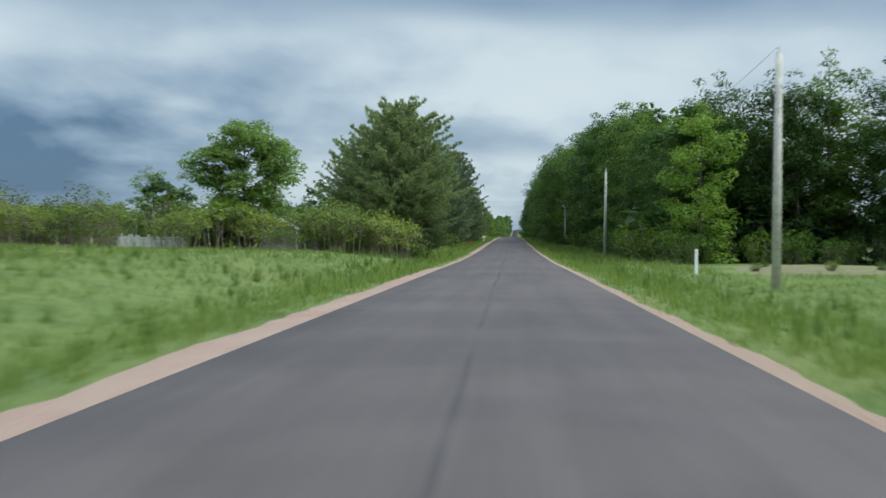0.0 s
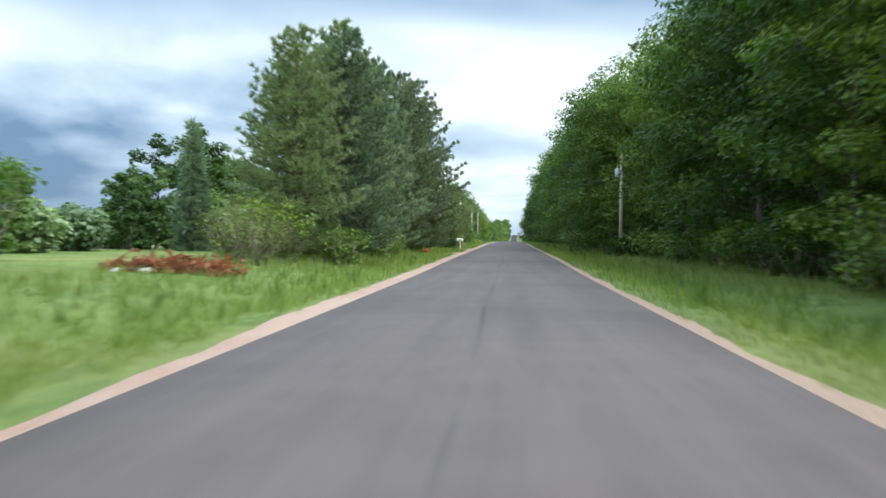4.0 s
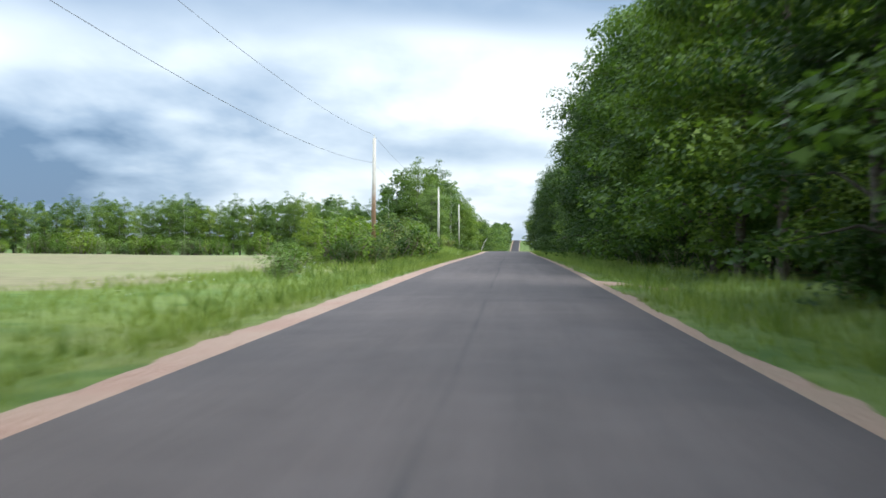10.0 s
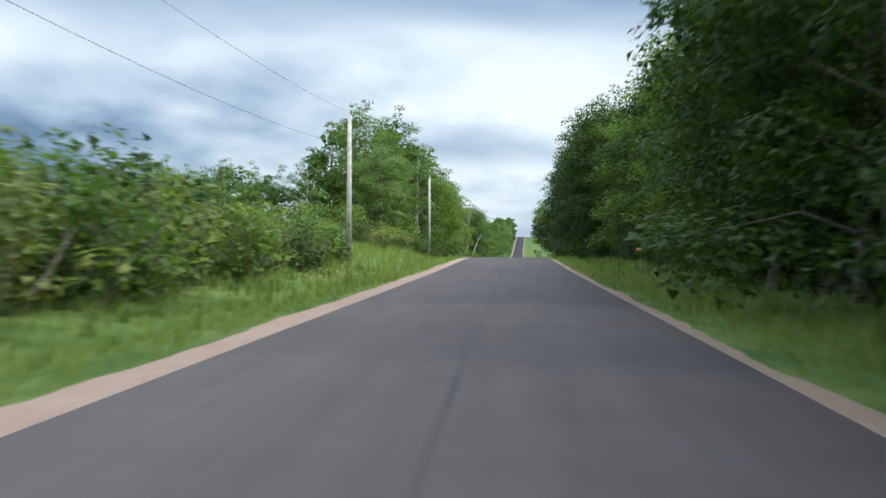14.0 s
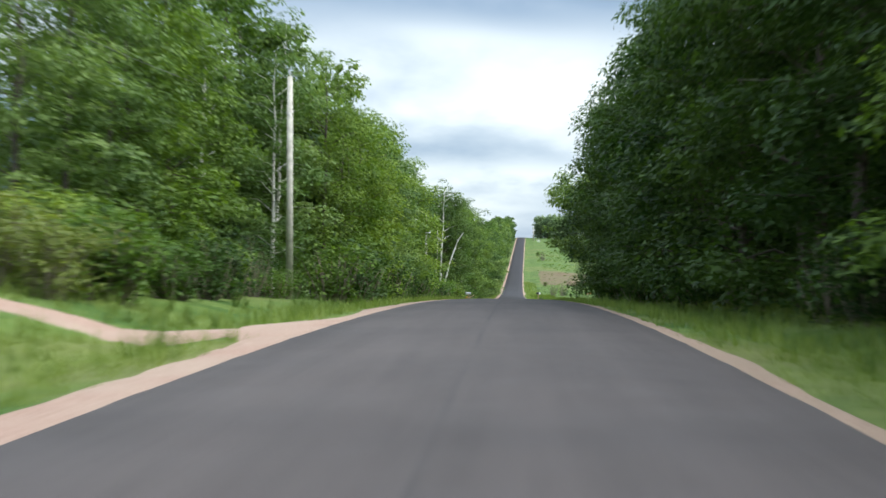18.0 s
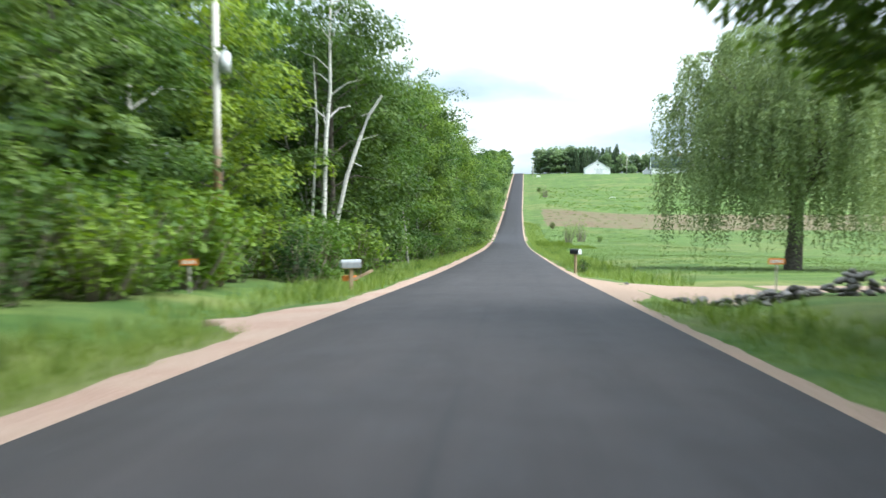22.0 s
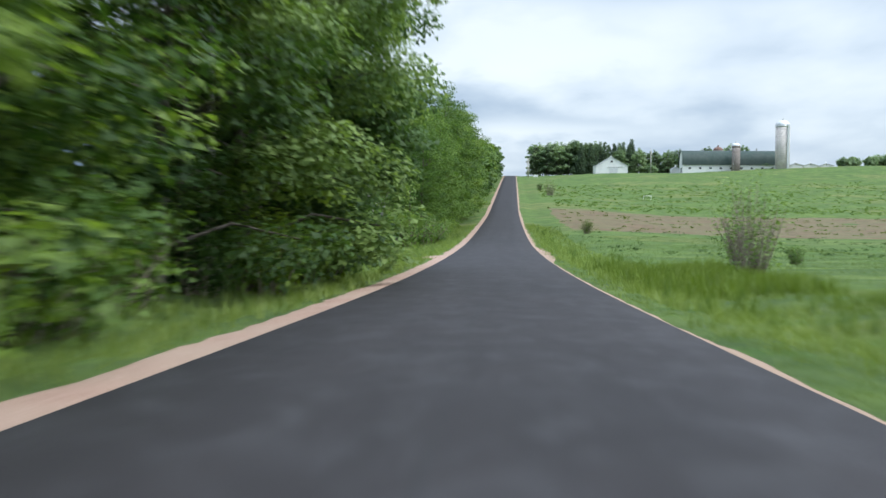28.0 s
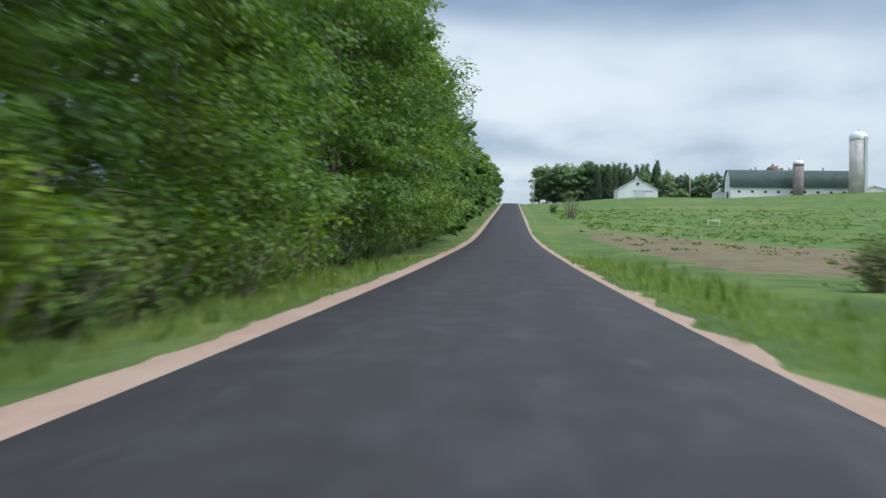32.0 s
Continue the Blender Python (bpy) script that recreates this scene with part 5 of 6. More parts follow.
for z, dx, dy, dz in ((3.0, 1.9, 0.6, -0.15), (3.05, -2.2, 0.2, 0.2), (2.6, 1.2, -0.3, -0.5), (2.9, -1.4, -0.4, -0.5)):
    o = Vector((0.5 * z / 3.2, 0.15, z))
    e = o + Vector((dx, dy, dz))
    twigs = [tube([o, o.lerp(e, 0.5) + Vector((0, 0, 0.12)), e], [0.055, 0.04, 0.012], 6)]
    for q in range(4):
        w = o.lerp(e, rng.uniform(0.3, 0.95))
        twigs.append(tube([w, w + Vector((rng.normal(0, 0.35), rng.normal(0, 0.3), rng.normal(0, 0.3)))], [0.02, 0.006], 4))
    part("dead_bough", tubes_mesh("dead_bough", twigs, M_STEM), None, snag)
for y in np.arange(796, 836, 3.2):
    plant(pick("bush_olive", "bush_pale", "bush1"), road_x(y) - 7.1 + rng.uniform(-0.5, 0.3), y, rng.uniform(0.75, 1.2), None, "wood up the hill")
rng = main_rng
for x, y, s in ((-10.6, 582, 0.95), (-10.4, 664, 0.9), (-9.0, 688, 0.9)):
    plant(pick("birch0", "birch1"), x, y, s, None, "white birches")
for nm, x, y, s in (("bright0", -11.2, 562, 0.95), ("oak0", -13.0, 568, 0.95), ("bright1", -13.5, 575, 0.9), ("bush1", -9.8, 563, 1.2), ("bush0", -9.2, 568, 1.1), ("bush2", -10.6, 571, 1.3), ("bush0", -8.9, 572, 0.9), ("oak1", -12.6, 534.5, 1.0), ("aspen1", -13.2, 540.5, 1.0), ("bush0", -10.4, 535, 1.2), ("bush2", -10.8, 539, 1.3), ("bush0", -13, 537, 1.5), ("bush2", -12.5, 545, 1.5), ("bush0", -14, 550, 1.6)):
    plant(nm, x, y, s, None, "wood on the slope")
for x, y, s, a in ((-8.7, 729.5, 0.98, 75), (-7.9, 721, 1.05, 190), (-7.4, 713, 1.05, 10), (-10.5, 732, 0.8, 140)):
    plant("overhang", x, y, s, a, "wood on the slope")
for x, y, s in ((-6.6, 720, 1.0), (-6.9, 724, 1.2), (-7.0, 727.5, 1.1), (-7.4, 731.5, 1.2), (-8.6, 734, 1.0), (-10.5, 735, 1.2)):
    plant(pick("bush0", "bush1", "bush1"), x, y, s, None, "brush below the wood")

# the open gap, then the wood up the hill
plant("bare_birch", -10.0, 778, 1.0, 0)
for x, y, s in ((-13, 782, 1.2), (-16, 776, 1.3), (-19, 770, 1.35), (-23, 764, 1.4), (-27, 757, 1.5), (-31, 750, 1.5), (-12, 789, 1.3), (-36, 745, 1.6), (-20, 738, 1.1), (-10.8, 784, 0.9), (-9.2, 792, 0.8), (-9.8, 797, 1.1), (-12.5, 796, 1.4), (-8.6, 801, 1.0), (-15, 790, 1.5), (-18, 786, 1.6), (-11, 804, 1.4), (-21, 780, 1.6), (-25, 774, 1.7), (-30, 768, 1.8), (-36, 762, 1.9)):
    plant(pick("bush0", "bush_pale", "bush_olive"), x, y, s, None, "bushes in the gap")
for nm, x, y, s in (("oak0", -13.5, 784, 0.34), ("aspen1", -15.6, 789, 0.40), ("oak2", -17.4, 782, 0.36), ("oak0", -12.4, 793, 0.42), ("oak2", -20, 786, 0.38), ("aspen1", -22.5, 779, 0.36),
                    ("oak0", -25, 782, 0.40), ("bright0", -28, 777, 0.40), ("oak2", -31, 776, 0.38), ("oak0", -34, 772, 0.40)):
    plant(nm, x, y, s, None, "bushes in the gap")
for x, y, s in ((-7.9, 783, 1.15), (-8.7, 787, 1.25), (-7.3, 791, 1.1), (-10.2, 781, 1.2), (-7.0, 797, 0.95), (-11.6, 785, 1.3)):
    plant(pick("bush0", "bush_olive", "bush0"), x, y, s, None, "bushes in the gap")
y = 803.0
while y < 915:
    k = 0.78 + 0.46 * smooth(806, 862, y)
    plant(pick("oak0", "aspen1", "aspen0", "oak2", "aspen1"), road_x(y) - 8.2 + rng.uniform(-1.2, 1.0), y, k * rng.uniform(0.92, 1.08), None, "wood up the hill")
    if y > 818:
        plant(pick("aspen0", "aspen1") if y < 850 else pick("back0", "back1"), road_x(y) - 15 + rng.uniform(-1.8, 1.8), y + 2, k * rng.uniform(0.88, 1.0), None, "wood up the hill")
    plant(pick("bush0", "bush_pale", "bush2"), road_x(y) - 7.6 + rng.uniform(-0.7, 0.5), y + 1.5, rng.uniform(0.6, 1.1), None, "wood up the hill")
    y += rng.uniform(3.4, 4.6)
while y < 1390:
    plant(pick("distant0", "distant1"), road_x(y) - 10.0 + rng.uniform(-1.5, 1.2), y, rng.uniform(0.9, 1.15), None, "wood up the hill")
    if rng.uniform() < 0.6:
        plant(pick("distant0", "distant1"), road_x(y) - 18 + rng.uniform(-2, 2), y, rng.uniform(0.95, 1.15), None, "wood up the hill")
    y += rng.uniform(5.0, 7.0)

for x in np.arange(-110, -22, 3.6):
    plant(pick("far0", "far1"), x, 806 - 0.12 * x + rng.uniform(-5, 5), rng.uniform(0.27, 0.41), None, "trees behind the gap")

# the open side of the valley
plant("willow", 17.6, 589, 0.94, 10)
for nm, x, y, s in (("thin_bush", 13.6, 744, 1.05), ("bush0", 17.5, 748, 0.45), ("thin_bush", 10.3, 726, 1.0), ("bush_olive", 11.0, 828, 0.68),
                    ("bush0", 13.2, 1085, 0.9), ("thin_bush", 15.0, 1040, 1.3)):
    plant(nm, x, y, s, None, "bushes in the field")
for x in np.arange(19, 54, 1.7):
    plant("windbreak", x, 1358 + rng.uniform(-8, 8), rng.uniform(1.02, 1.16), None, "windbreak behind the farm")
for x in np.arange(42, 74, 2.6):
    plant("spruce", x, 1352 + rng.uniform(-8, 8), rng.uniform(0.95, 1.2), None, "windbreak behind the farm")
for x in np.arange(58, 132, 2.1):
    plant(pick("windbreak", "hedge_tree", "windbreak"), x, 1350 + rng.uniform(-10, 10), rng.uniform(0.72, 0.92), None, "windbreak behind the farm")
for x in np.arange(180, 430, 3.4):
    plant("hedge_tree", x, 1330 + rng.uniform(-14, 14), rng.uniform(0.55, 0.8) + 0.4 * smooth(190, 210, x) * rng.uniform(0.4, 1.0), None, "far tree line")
for nm, x, y, s in (("aspen0", -17.6, 810, 0.60), ("oak0", -20.2, 811, 0.46)):
    plant(nm, x, y, s, None, "wood up the hill")


def bm_solid(bm, geom, thickness):
    bm.normal_update()
    bmesh.ops.solidify(bm, geom=geom, thickness=thickness)


# ---------------------------------------------------------------- poles and wires
POLES = [(9.3, 41.5, 0, 0, 8.1), (9.5, 119, 0, 0, 8.3), (9.05, 196.7, 1, 0, 8.1), (-8.0, 246, 1, 0), (-8.8, 322.5, 0, 1), (-9.05, 400, 0, 0), (-9.35, 469.6, 0, 0, 9.8), (-9.55, 554.3, 2, 1, 9.6)]
POLE_H = 8.5


def utility_pole(x, y, can, brown, h=0, k=1.0):
    h = h or POLE_H
    t = thing("utility_pole", x, y, "weathered wooden utility pole" + (" with a grey transformer can" if can else " with a brown lower half" if brown else " by the road verge"),
              "utility pole", "utility poles along the road", 0, None, 1.0, 0.1)
    lean = Vector((rng.uniform(-0.08, 0.08), rng.uniform(-0.05, 0.05), 0))
    if brown:
        part("shaft", rod(bmesh.new(), (0, 0, -0.2), lean + Vector((0, 0, h)), 0.165, 0.115, 14), M_POLE_BROWN, t, "shaft stained rust-brown below, grey above", True)
    else:
        part("shaft", rod(bmesh.new(), (0, 0, -0.2), lean + Vector((0, 0, h)), 0.165 * k, 0.115 * k, 14), M_POLE, t, "", True)
    ins = rod(bmesh.new(), lean + Vector((0, 0, h)), lean + Vector((0, 0, h + 0.12)), 0.02, None, 8)
    rod(ins, lean + Vector((0, 0, h + 0.1)), lean + Vector((0, 0, h + 0.17)), 0.055, 0.04, 10)
    rod(ins, lean + Vector((0, 0, h + 0.17)), lean + Vector((0, 0, h + 0.24)), 0.045, 0.03, 10)
    part("insulator", ins, M_CERAMIC, t)
    br = bmesh.new()
    box(br, 0.06, 0.22, 0.05, (0, -0.2, h - 1.7))
    rod(br, (0, -0.29, h - 1.76), (0, -0.29, h - 1.62), 0.035, None, 8)
    part("neutral_bracket", br, M_CERAMIC, t)
    if can:
        s = -1 if x > 0 else 1
        top = h - 0.7 - 0.5 * can
        c = rod(bmesh.new(), (0.30 * s, -0.1, top - 0.64), (0.30 * s, -0.1, top), 0.19, None, 16)
        rod(c, (0.30 * s, -0.1, top), (0.30 * s, -0.1, top + 0.07), 0.20, 0.12, 16)
        rod(c, (0.30 * s, -0.1, top + 0.07), (0.30 * s, -0.1, top + 0.27), 0.035, 0.02, 8)
        part("transformer_can", c, M_CAN, t, "light grey transformer can", True)
        part("can_bracket", box(bmesh.new(), 0.3, 0.08, 0.06, (0.14 * s, -0.05, top - 0.3)), M_CAN, t)
    return t


for p in POLES:
    utility_pole(*p)
for x, y, h in ((9.4, 1287, 10), (9.4, 1340, 10), (67.6, 1225, 11)):
    utility_pole(x + road_x(y) * (x < 30), y, 0, 0, h, 1.4)


def wire(a, b, sag, r=0.007):
    pts = []
    for i in range(17):
        u = i / 16
        pts.append((a[0] + (b[0] - a[0]) * u, a[1] + (b[1] - a[1]) * u, a[2] + (b[2] - a[2]) * u - 4 * sag * u * (1 - u)))
    ob = new("power_line", tubes_mesh("power_line", [tube(pts, [r] * 17, 5)], M_WIRE))
    tagged(ob, "thin dark overhead wire sagging between utility poles", "wire", "overhead wires")


ENDS = POLES + [(-9.6, 632, 0, 0), (-9.6, 710, 0, 0)]
for p, q in zip(ENDS[:-1], ENDS[1:]):
    for dy, dz, sag in ((0, 0.22, 0.9), (-0.29, -1.66, 1.0)):
        hp, hq = [v[4] if len(v) > 4 else POLE_H for v in (p, q)]
        wire((p[0], p[1] + dy, ground(p[0], p[1]) - 0.1 + hp + dz), (q[0], q[1] + dy, ground(q[0], q[1]) - 0.1 + hq + dz), sag)
for p in ENDS[-2:]:
    utility_pole(*p)


# ---------------------------------------------------------------- posts, signs, letter boxes
def marker_post(x, y, mat, label, h, w, tilt=0.0):
    t = thing("marker_post", x, y, label, "post")
    m = pose(0, 0, 0, 0, tilt, 0)
    part("post", box(bmesh.new(), w, w * 0.55, h + 0.3, m @ Vector((0, 0, h / 2 - 0.15)), m, 0.012), mat, t)
    part("cap", box(bmesh.new(), w * 1.04, w * 0.6, 0.03, m @ Vector((0, 0, h + 0.012)), m, 0.006), mat, t)


marker_post(9.35, 59.5, M_WHITE, "white marker post standing in the verge grass", 1.25, 0.16)
marker_post(-8.8, 245.0, M_YELLOW, "yellow painted guard post leaning beside a utility pole", 1.45, 0.19, 8)


def address_sign(x, y, mat, label, h=1.15, wide=0.50, turn=0):
    t = thing("address_sign", x, y, label, "sign", "address signs", turn)
    part("stake", box(bmesh.new(), 0.05, 0.03, h + 0.35, (0, 0.02, h / 2 - 0.1), None, 0.004), M_POLE, t)
    pl = part("plate", box(bmesh.new(), wide, 0.012, 0.19, (0, -0.004, h), None, 0.003), mat, t)
    bars = bmesh.new()
    for k in range(4):
        box(bars, wide * 0.13, 0.004, 0.10, (-wide * 0.3 + k * wide * 0.2, -0.013, h))
    part("pale_bars", bars, M_WHITE, pl)


address_sign(-8.87, 548.0, M_ORANGE, "orange-red address plate on a stake before the wood", 0.92)
address_sign(8.6, 552.0, M_ORANGE, "orange-red address plate on a stake by the gravel drive", 1.02)
address_sign(7.9, 404.0, M_ORANGE, "small orange-red address plate at the dark wood edge", 1.15)
address_sign(-7.3, 226.5, M_ORANGE, "orange-red address plate beyond the white letter box", 0.95)
address_sign(-11.5, 209.0, M_ORANGE, "orange-red plate low under the pines", 0.75, 0.6)


def letter_box(x, y, mat, post_mat, label, arm=False, flag=True, turn=0, h=0.95, door=None, tube_mat=M_RED, tube_label="red newspaper tube"):
    t = thing("mailbox", x, y, label, "mailbox", "", turn, None, 1.12)
    part("post", box(bmesh.new(), 0.10, 0.10, h + 0.3, (0, 0, h / 2 - 0.15), None, 0.008), post_mat, t)
    part("bracket_board", box(bmesh.new(), 0.17, 0.5, 0.025, (0, 0, h + 0.012)), post_mat, t)
    bm = bmesh.new()
    ring = [(-0.10, 0.0), (0.10, 0.0), (0.10, 0.13)] + [(0.10 * math.cos(a), 0.13 + 0.095 * math.sin(a)) for a in np.linspace(0.3, 2.84, 7)] + [(-0.10, 0.13)]
    lo = [bm.verts.new((px, -0.27, h + 0.026 + pz)) for px, pz in ring]
    hi = [bm.verts.new((px, 0.27, h + 0.026 + pz)) for px, pz in ring]
    for i in range(len(ring)):
        j = (i + 1) % len(ring)
        bm.faces.new((lo[i], lo[j], hi[j], hi[i]))
    bm.faces.new(lo[::-1])
    bm.faces.new(hi)
    body = part("box_body", bm, mat, t)
    d = bmesh.new()
    vs = [d.verts.new((px * 1.05, -0.285, h + 0.026 + pz * 1.04)) for px, pz in ring]
    f = d.faces.new(vs[::-1])
    bm_solid(d, geom=[f], thickness=0.012)
    part("door", d, door or mat, body)
    if flag:
        fl = bmesh.new()
        s = 1 if x < 0 else -1
        box(fl, 0.008, 0.03, 0.2, (0.107 * s, -0.05, h + 0.15))
        box(fl, 0.008, 0.12, 0.07, (0.107 * s, 0.0, h + 0.25))
        part("flag", fl, M_RED, body, "red signal flag")
    if arm:
        part("brace", box(bmesh.new(), 0.06, 0.75, 0.07, (-0.05, 0.28, h - 0.22), pose(0, 0, 0, 24, 0, 0)), M_WOOD, t, "slanted timber brace")
        tb = bmesh.new()
        box(tb, 0.13, 0.42, 0.15, (-0.16, 0.0, h - 0.28), None, 0.02)
        part("paper_tube", tb, tube_mat, t, tube_label)


letter_box(-4.55, 219.7, M_WHITE, M_WHITE, "white mailbox on a white post with a red newspaper tube", True, True, -78, 0.86)
letter_box(-4.60, 551.0, M_BOX_GREY, M_WOOD, "grey mailbox with an orange newspaper tube in tall grass", True, False, -70, 0.68, None, M_ORANGE, "orange newspaper tube")
letter_box(3.55, 574.2, M_BLACK, M_WOOD, "black mailbox with a pale front on a weathered post", False, False, 38, 0.86, M_CAN)
plant("bush2", 3.95, 574.9, 0.27)


def bucket(x, y):
    t = thing("red_bucket", x, y, "red plastic tub on a short stump beside the gravel driveway", "bucket", "tubs by the driveway", rng.uniform(0, 90), None, 0.8, 0.02)
    part("stump", rod(bmesh.new(), (0, 0, -0.1), (0, 0, 0.30), 0.16, 0.15, 12), M_WOOD, t, "sawn timber stump")
    bm = bmesh.new()
    spin(bm, [(0.0, 0.30), (0.17, 0.30), (0.205, 0.70), (0.22, 0.70), (0.22, 0.73), (0.195, 0.73), (0.16, 0.34), (0.0, 0.34)], 20)
    part("tub", bm, M_RED, t, "", True)
    lid = bmesh.new()
    spin(lid, [(0.0, 0.735), (0.225, 0.735), (0.225, 0.765), (0.0, 0.78)], 20)
    part("lid", lid, M_RED, t, "", True)


def spin(bm, profile, sides):
    rows = []
    for k in range(sides):
        w = 2 * math.pi * k / sides
        rows.append([bm.verts.new((r * math.cos(w), r * math.sin(w), z)) for r, z in profile])
    for k in range(sides):
        a, b = rows[k], rows[(k + 1) % sides]
        for i in range(len(profile) - 1):
            bm.faces.new((a[i], b[i], b[i + 1], a[i + 1]))
    bmesh.ops.remove_doubles(bm, verts=bm.verts, dist=1e-5)


bucket(-6.0, 193.2)
bucket(-6.5, 198.6)


# ---------------------------------------------------------------- heap of cut boughs, stones, old sheds
def bough_heap(x, y, long, wide, h):
    t = thing("brush_heap", x, y, "heap of cut pine boughs with rust-brown dead needles", "brush pile", "", 12)
    woods, cs = [], []
    for k in range(46):
        a = Vector((rng.uniform(-long, long) * 0.8, rng.uniform(-wide, wide) * 0.7, rng.uniform(0.0, h * 0.6)))
        d = Vector((rng.uniform(-1, 1) * 1.3, rng.uniform(-0.6, 0.6), rng.uniform(-0.1, 0.35)))
        a.z = max(a.z * (1 - abs(a.x / long)), 0.03)
        woods.append(tube([a - d * 0.6, a, a + d * 0.6], [0.035, 0.03, 0.01], 5))
        cs.append(np.array([a + d * u for u in np.linspace(-0.4, 0.7, 26)]) + rng.normal(0, 0.14, (26, 3)))
    c = np.concatenate(cs)
    c[:, 2] = np.maximum(c[:, 2], 0.02)
    v, f = leaf_quads(c, 0.30, 0.2, 0.16)
    for w in woods:
        part("cut_bough", tubes_mesh("cut_bough", [w], M_BARK_PINE), None, t)
    part("dead_needles", fast_mesh("dead_needles", v, f, M_DEAD), None, t)
    for k in range(2):
        lg = rod(bmesh.new(), (-0.8 - k * 0.9, -wide * 0.9, 0.12), (-0.3 - k * 0.9, -wide * 0.2, 0.20), 0.11, 0.10, 10)
        part("birch_log", lg, M_BIRCH, t, "pale cut birch log", True)


bough_heap(-11.2, 141, 2.7, 1.3, 1.0)


def stone(bm, at, r):
    got = bmesh.ops.create_icosphere(bm, subdivisions=2, radius=1, matrix=Matrix.Translation(at) @ pose(0, 0, 0, rng.uniform(-25, 25), rng.uniform(-25, 25), rng.uniform(0, 180))
                                     @ Matrix.Diagonal((r * rng.uniform(0.8, 1.3), r * rng.uniform(0.7, 1.1), r * rng.uniform(0.4, 0.6), 1)))
    for v in got["verts"]:
        v.co += (v.co - Vector(at)).normalized() * r * 0.45 * noise.noise(v.co * 2.3 / max(r, 0.1))


def rubble(x, y, n, long, wide, label, turn=0.0, heap=0.3, k_size=1.0):
    t = thing("stone_pile", x, y, label, "stones", "", turn)
    ca, sa = math.cos(radians(turn)), math.sin(radians(turn))
    for k in range(n):
        px = long * rng.normal(0, 0.45)
        py = wide * rng.normal(0, 0.45)
        r = rng.uniform(0.08, 0.20) * k_size
        bm = bmesh.new()
        gz = ground(x + px * ca - py * sa, y + px * sa + py * ca) - ground(x, y)
        hz = max(0.0, heap * (1 + 0.6 * px / long) * (1 - (px / long) ** 2 - (py / wide) ** 2)) * rng.uniform(0, 1)
        stone(bm, (px, py, gz + 0.04 + r * 0.3 + hz), r)
        part("stone", bm, M_STONE, t, "", True)


rubble(7.2, 547.6, 105, 3.3, 0.45, "long low heap of grey field stones beside the gravel drive", 30, 0.3, 0.85)
rubble(10.4, 549.4, 46, 1.6, 0.7, "higher heap of grey field stones at the drive's edge", 20, 0.7)
rubble(5.6, 560.4, 12, 1.1, 0.25, "few pale field stones at the drive's edge", 0, 0.0, 0.55)


def old_shed(x, y, sx, sy, wall_h, ridge_h, turn, label):
    t = thing("old_shed", x, y, label, "shed", "", turn, None, 1.0, 0.1)
    n = int(sx / 0.16)
    for k in range(n):
        px = -sx / 2 + (k + 0.5) * sx / n
        top = wall_h + (ridge_h - wall_h) * (1 - abs(px) / (sx / 2))
        b = box(bmesh.new(), sx / n - 0.012, 0.025, top, (px, -sy / 2, top / 2))
        part("board", b, M_GREY_WOOD, t)
    for s in (-1, 1):
        part("side_wall", box(bmesh.new(), 0.04, sy, wall_h, (s * sx / 2, 0, wall_h / 2)), M_GREY_WOOD, t)
        sl = math.hypot(sx / 2 + 0.2, ridge_h - wall_h)
        ang = math.degrees(math.atan2(ridge_h - wall_h, sx / 2))
        part("roof_slope", box(bmesh.new(), sl, sy + 0.4, 0.05, (s * (sx / 4 + 0.05), 0, (wall_h + ridge_h) / 2 + 0.04), pose(0, 0, 0, 0, s * ang, 0)), M_TIN, t)
        part("fascia", box(bmesh.new(), sl, 0.03, 0.07, (s * (sx / 4 + 0.05), -sy / 2 - 0.215, (wall_h + ridge_h) / 2), pose(0, 0, 0, 0, s * ang, 0)), M_WHITE, t, "white painted fascia")
    part("corner_board", box(bmesh.new(), 0.12, 0.03, wall_h, (sx / 2 - 0.06, -sy / 2 - 0.03, wall_h / 2)), M_WHITE, t, "white corner board")
    part("window", box(bmesh.new(), 0.5, 0.03, 0.5, (-0.2, -sy / 2 - 0.02, wall_h * 0.62)), M_GLASS_DARK, t)


old_shed(-18.6, 99.0, 2.9, 3.0, 1.75, 2.55, 6, "small grey weathered board shed with white trim in the hedge")


def fallen_wall(x, y):
    t = thing("board_fence", x, y, "leaning grey remains of an old board wall", "fence", "", 4)
    for k in range(30):
        h = rng.uniform(0.75, 1.25)
        part("board", box(bmesh.new(), 0.17, 0.028, h, (-2.85 + k * 0.19, rng.uniform(-0.03, 0.03), h / 2 - 0.05), pose(0, 0, 0, rng.uniform(-6, 3), rng.uniform(-4, 4), 0)), M_PALE_WOOD, t)
    for z in (0.3, 0.85):
        part("rail", box(bmesh.new(), 5.9, 0.05, 0.09, (0, 0.05, z)), M_PALE_WOOD, t)


fallen_wall(-27.6, 94.0)


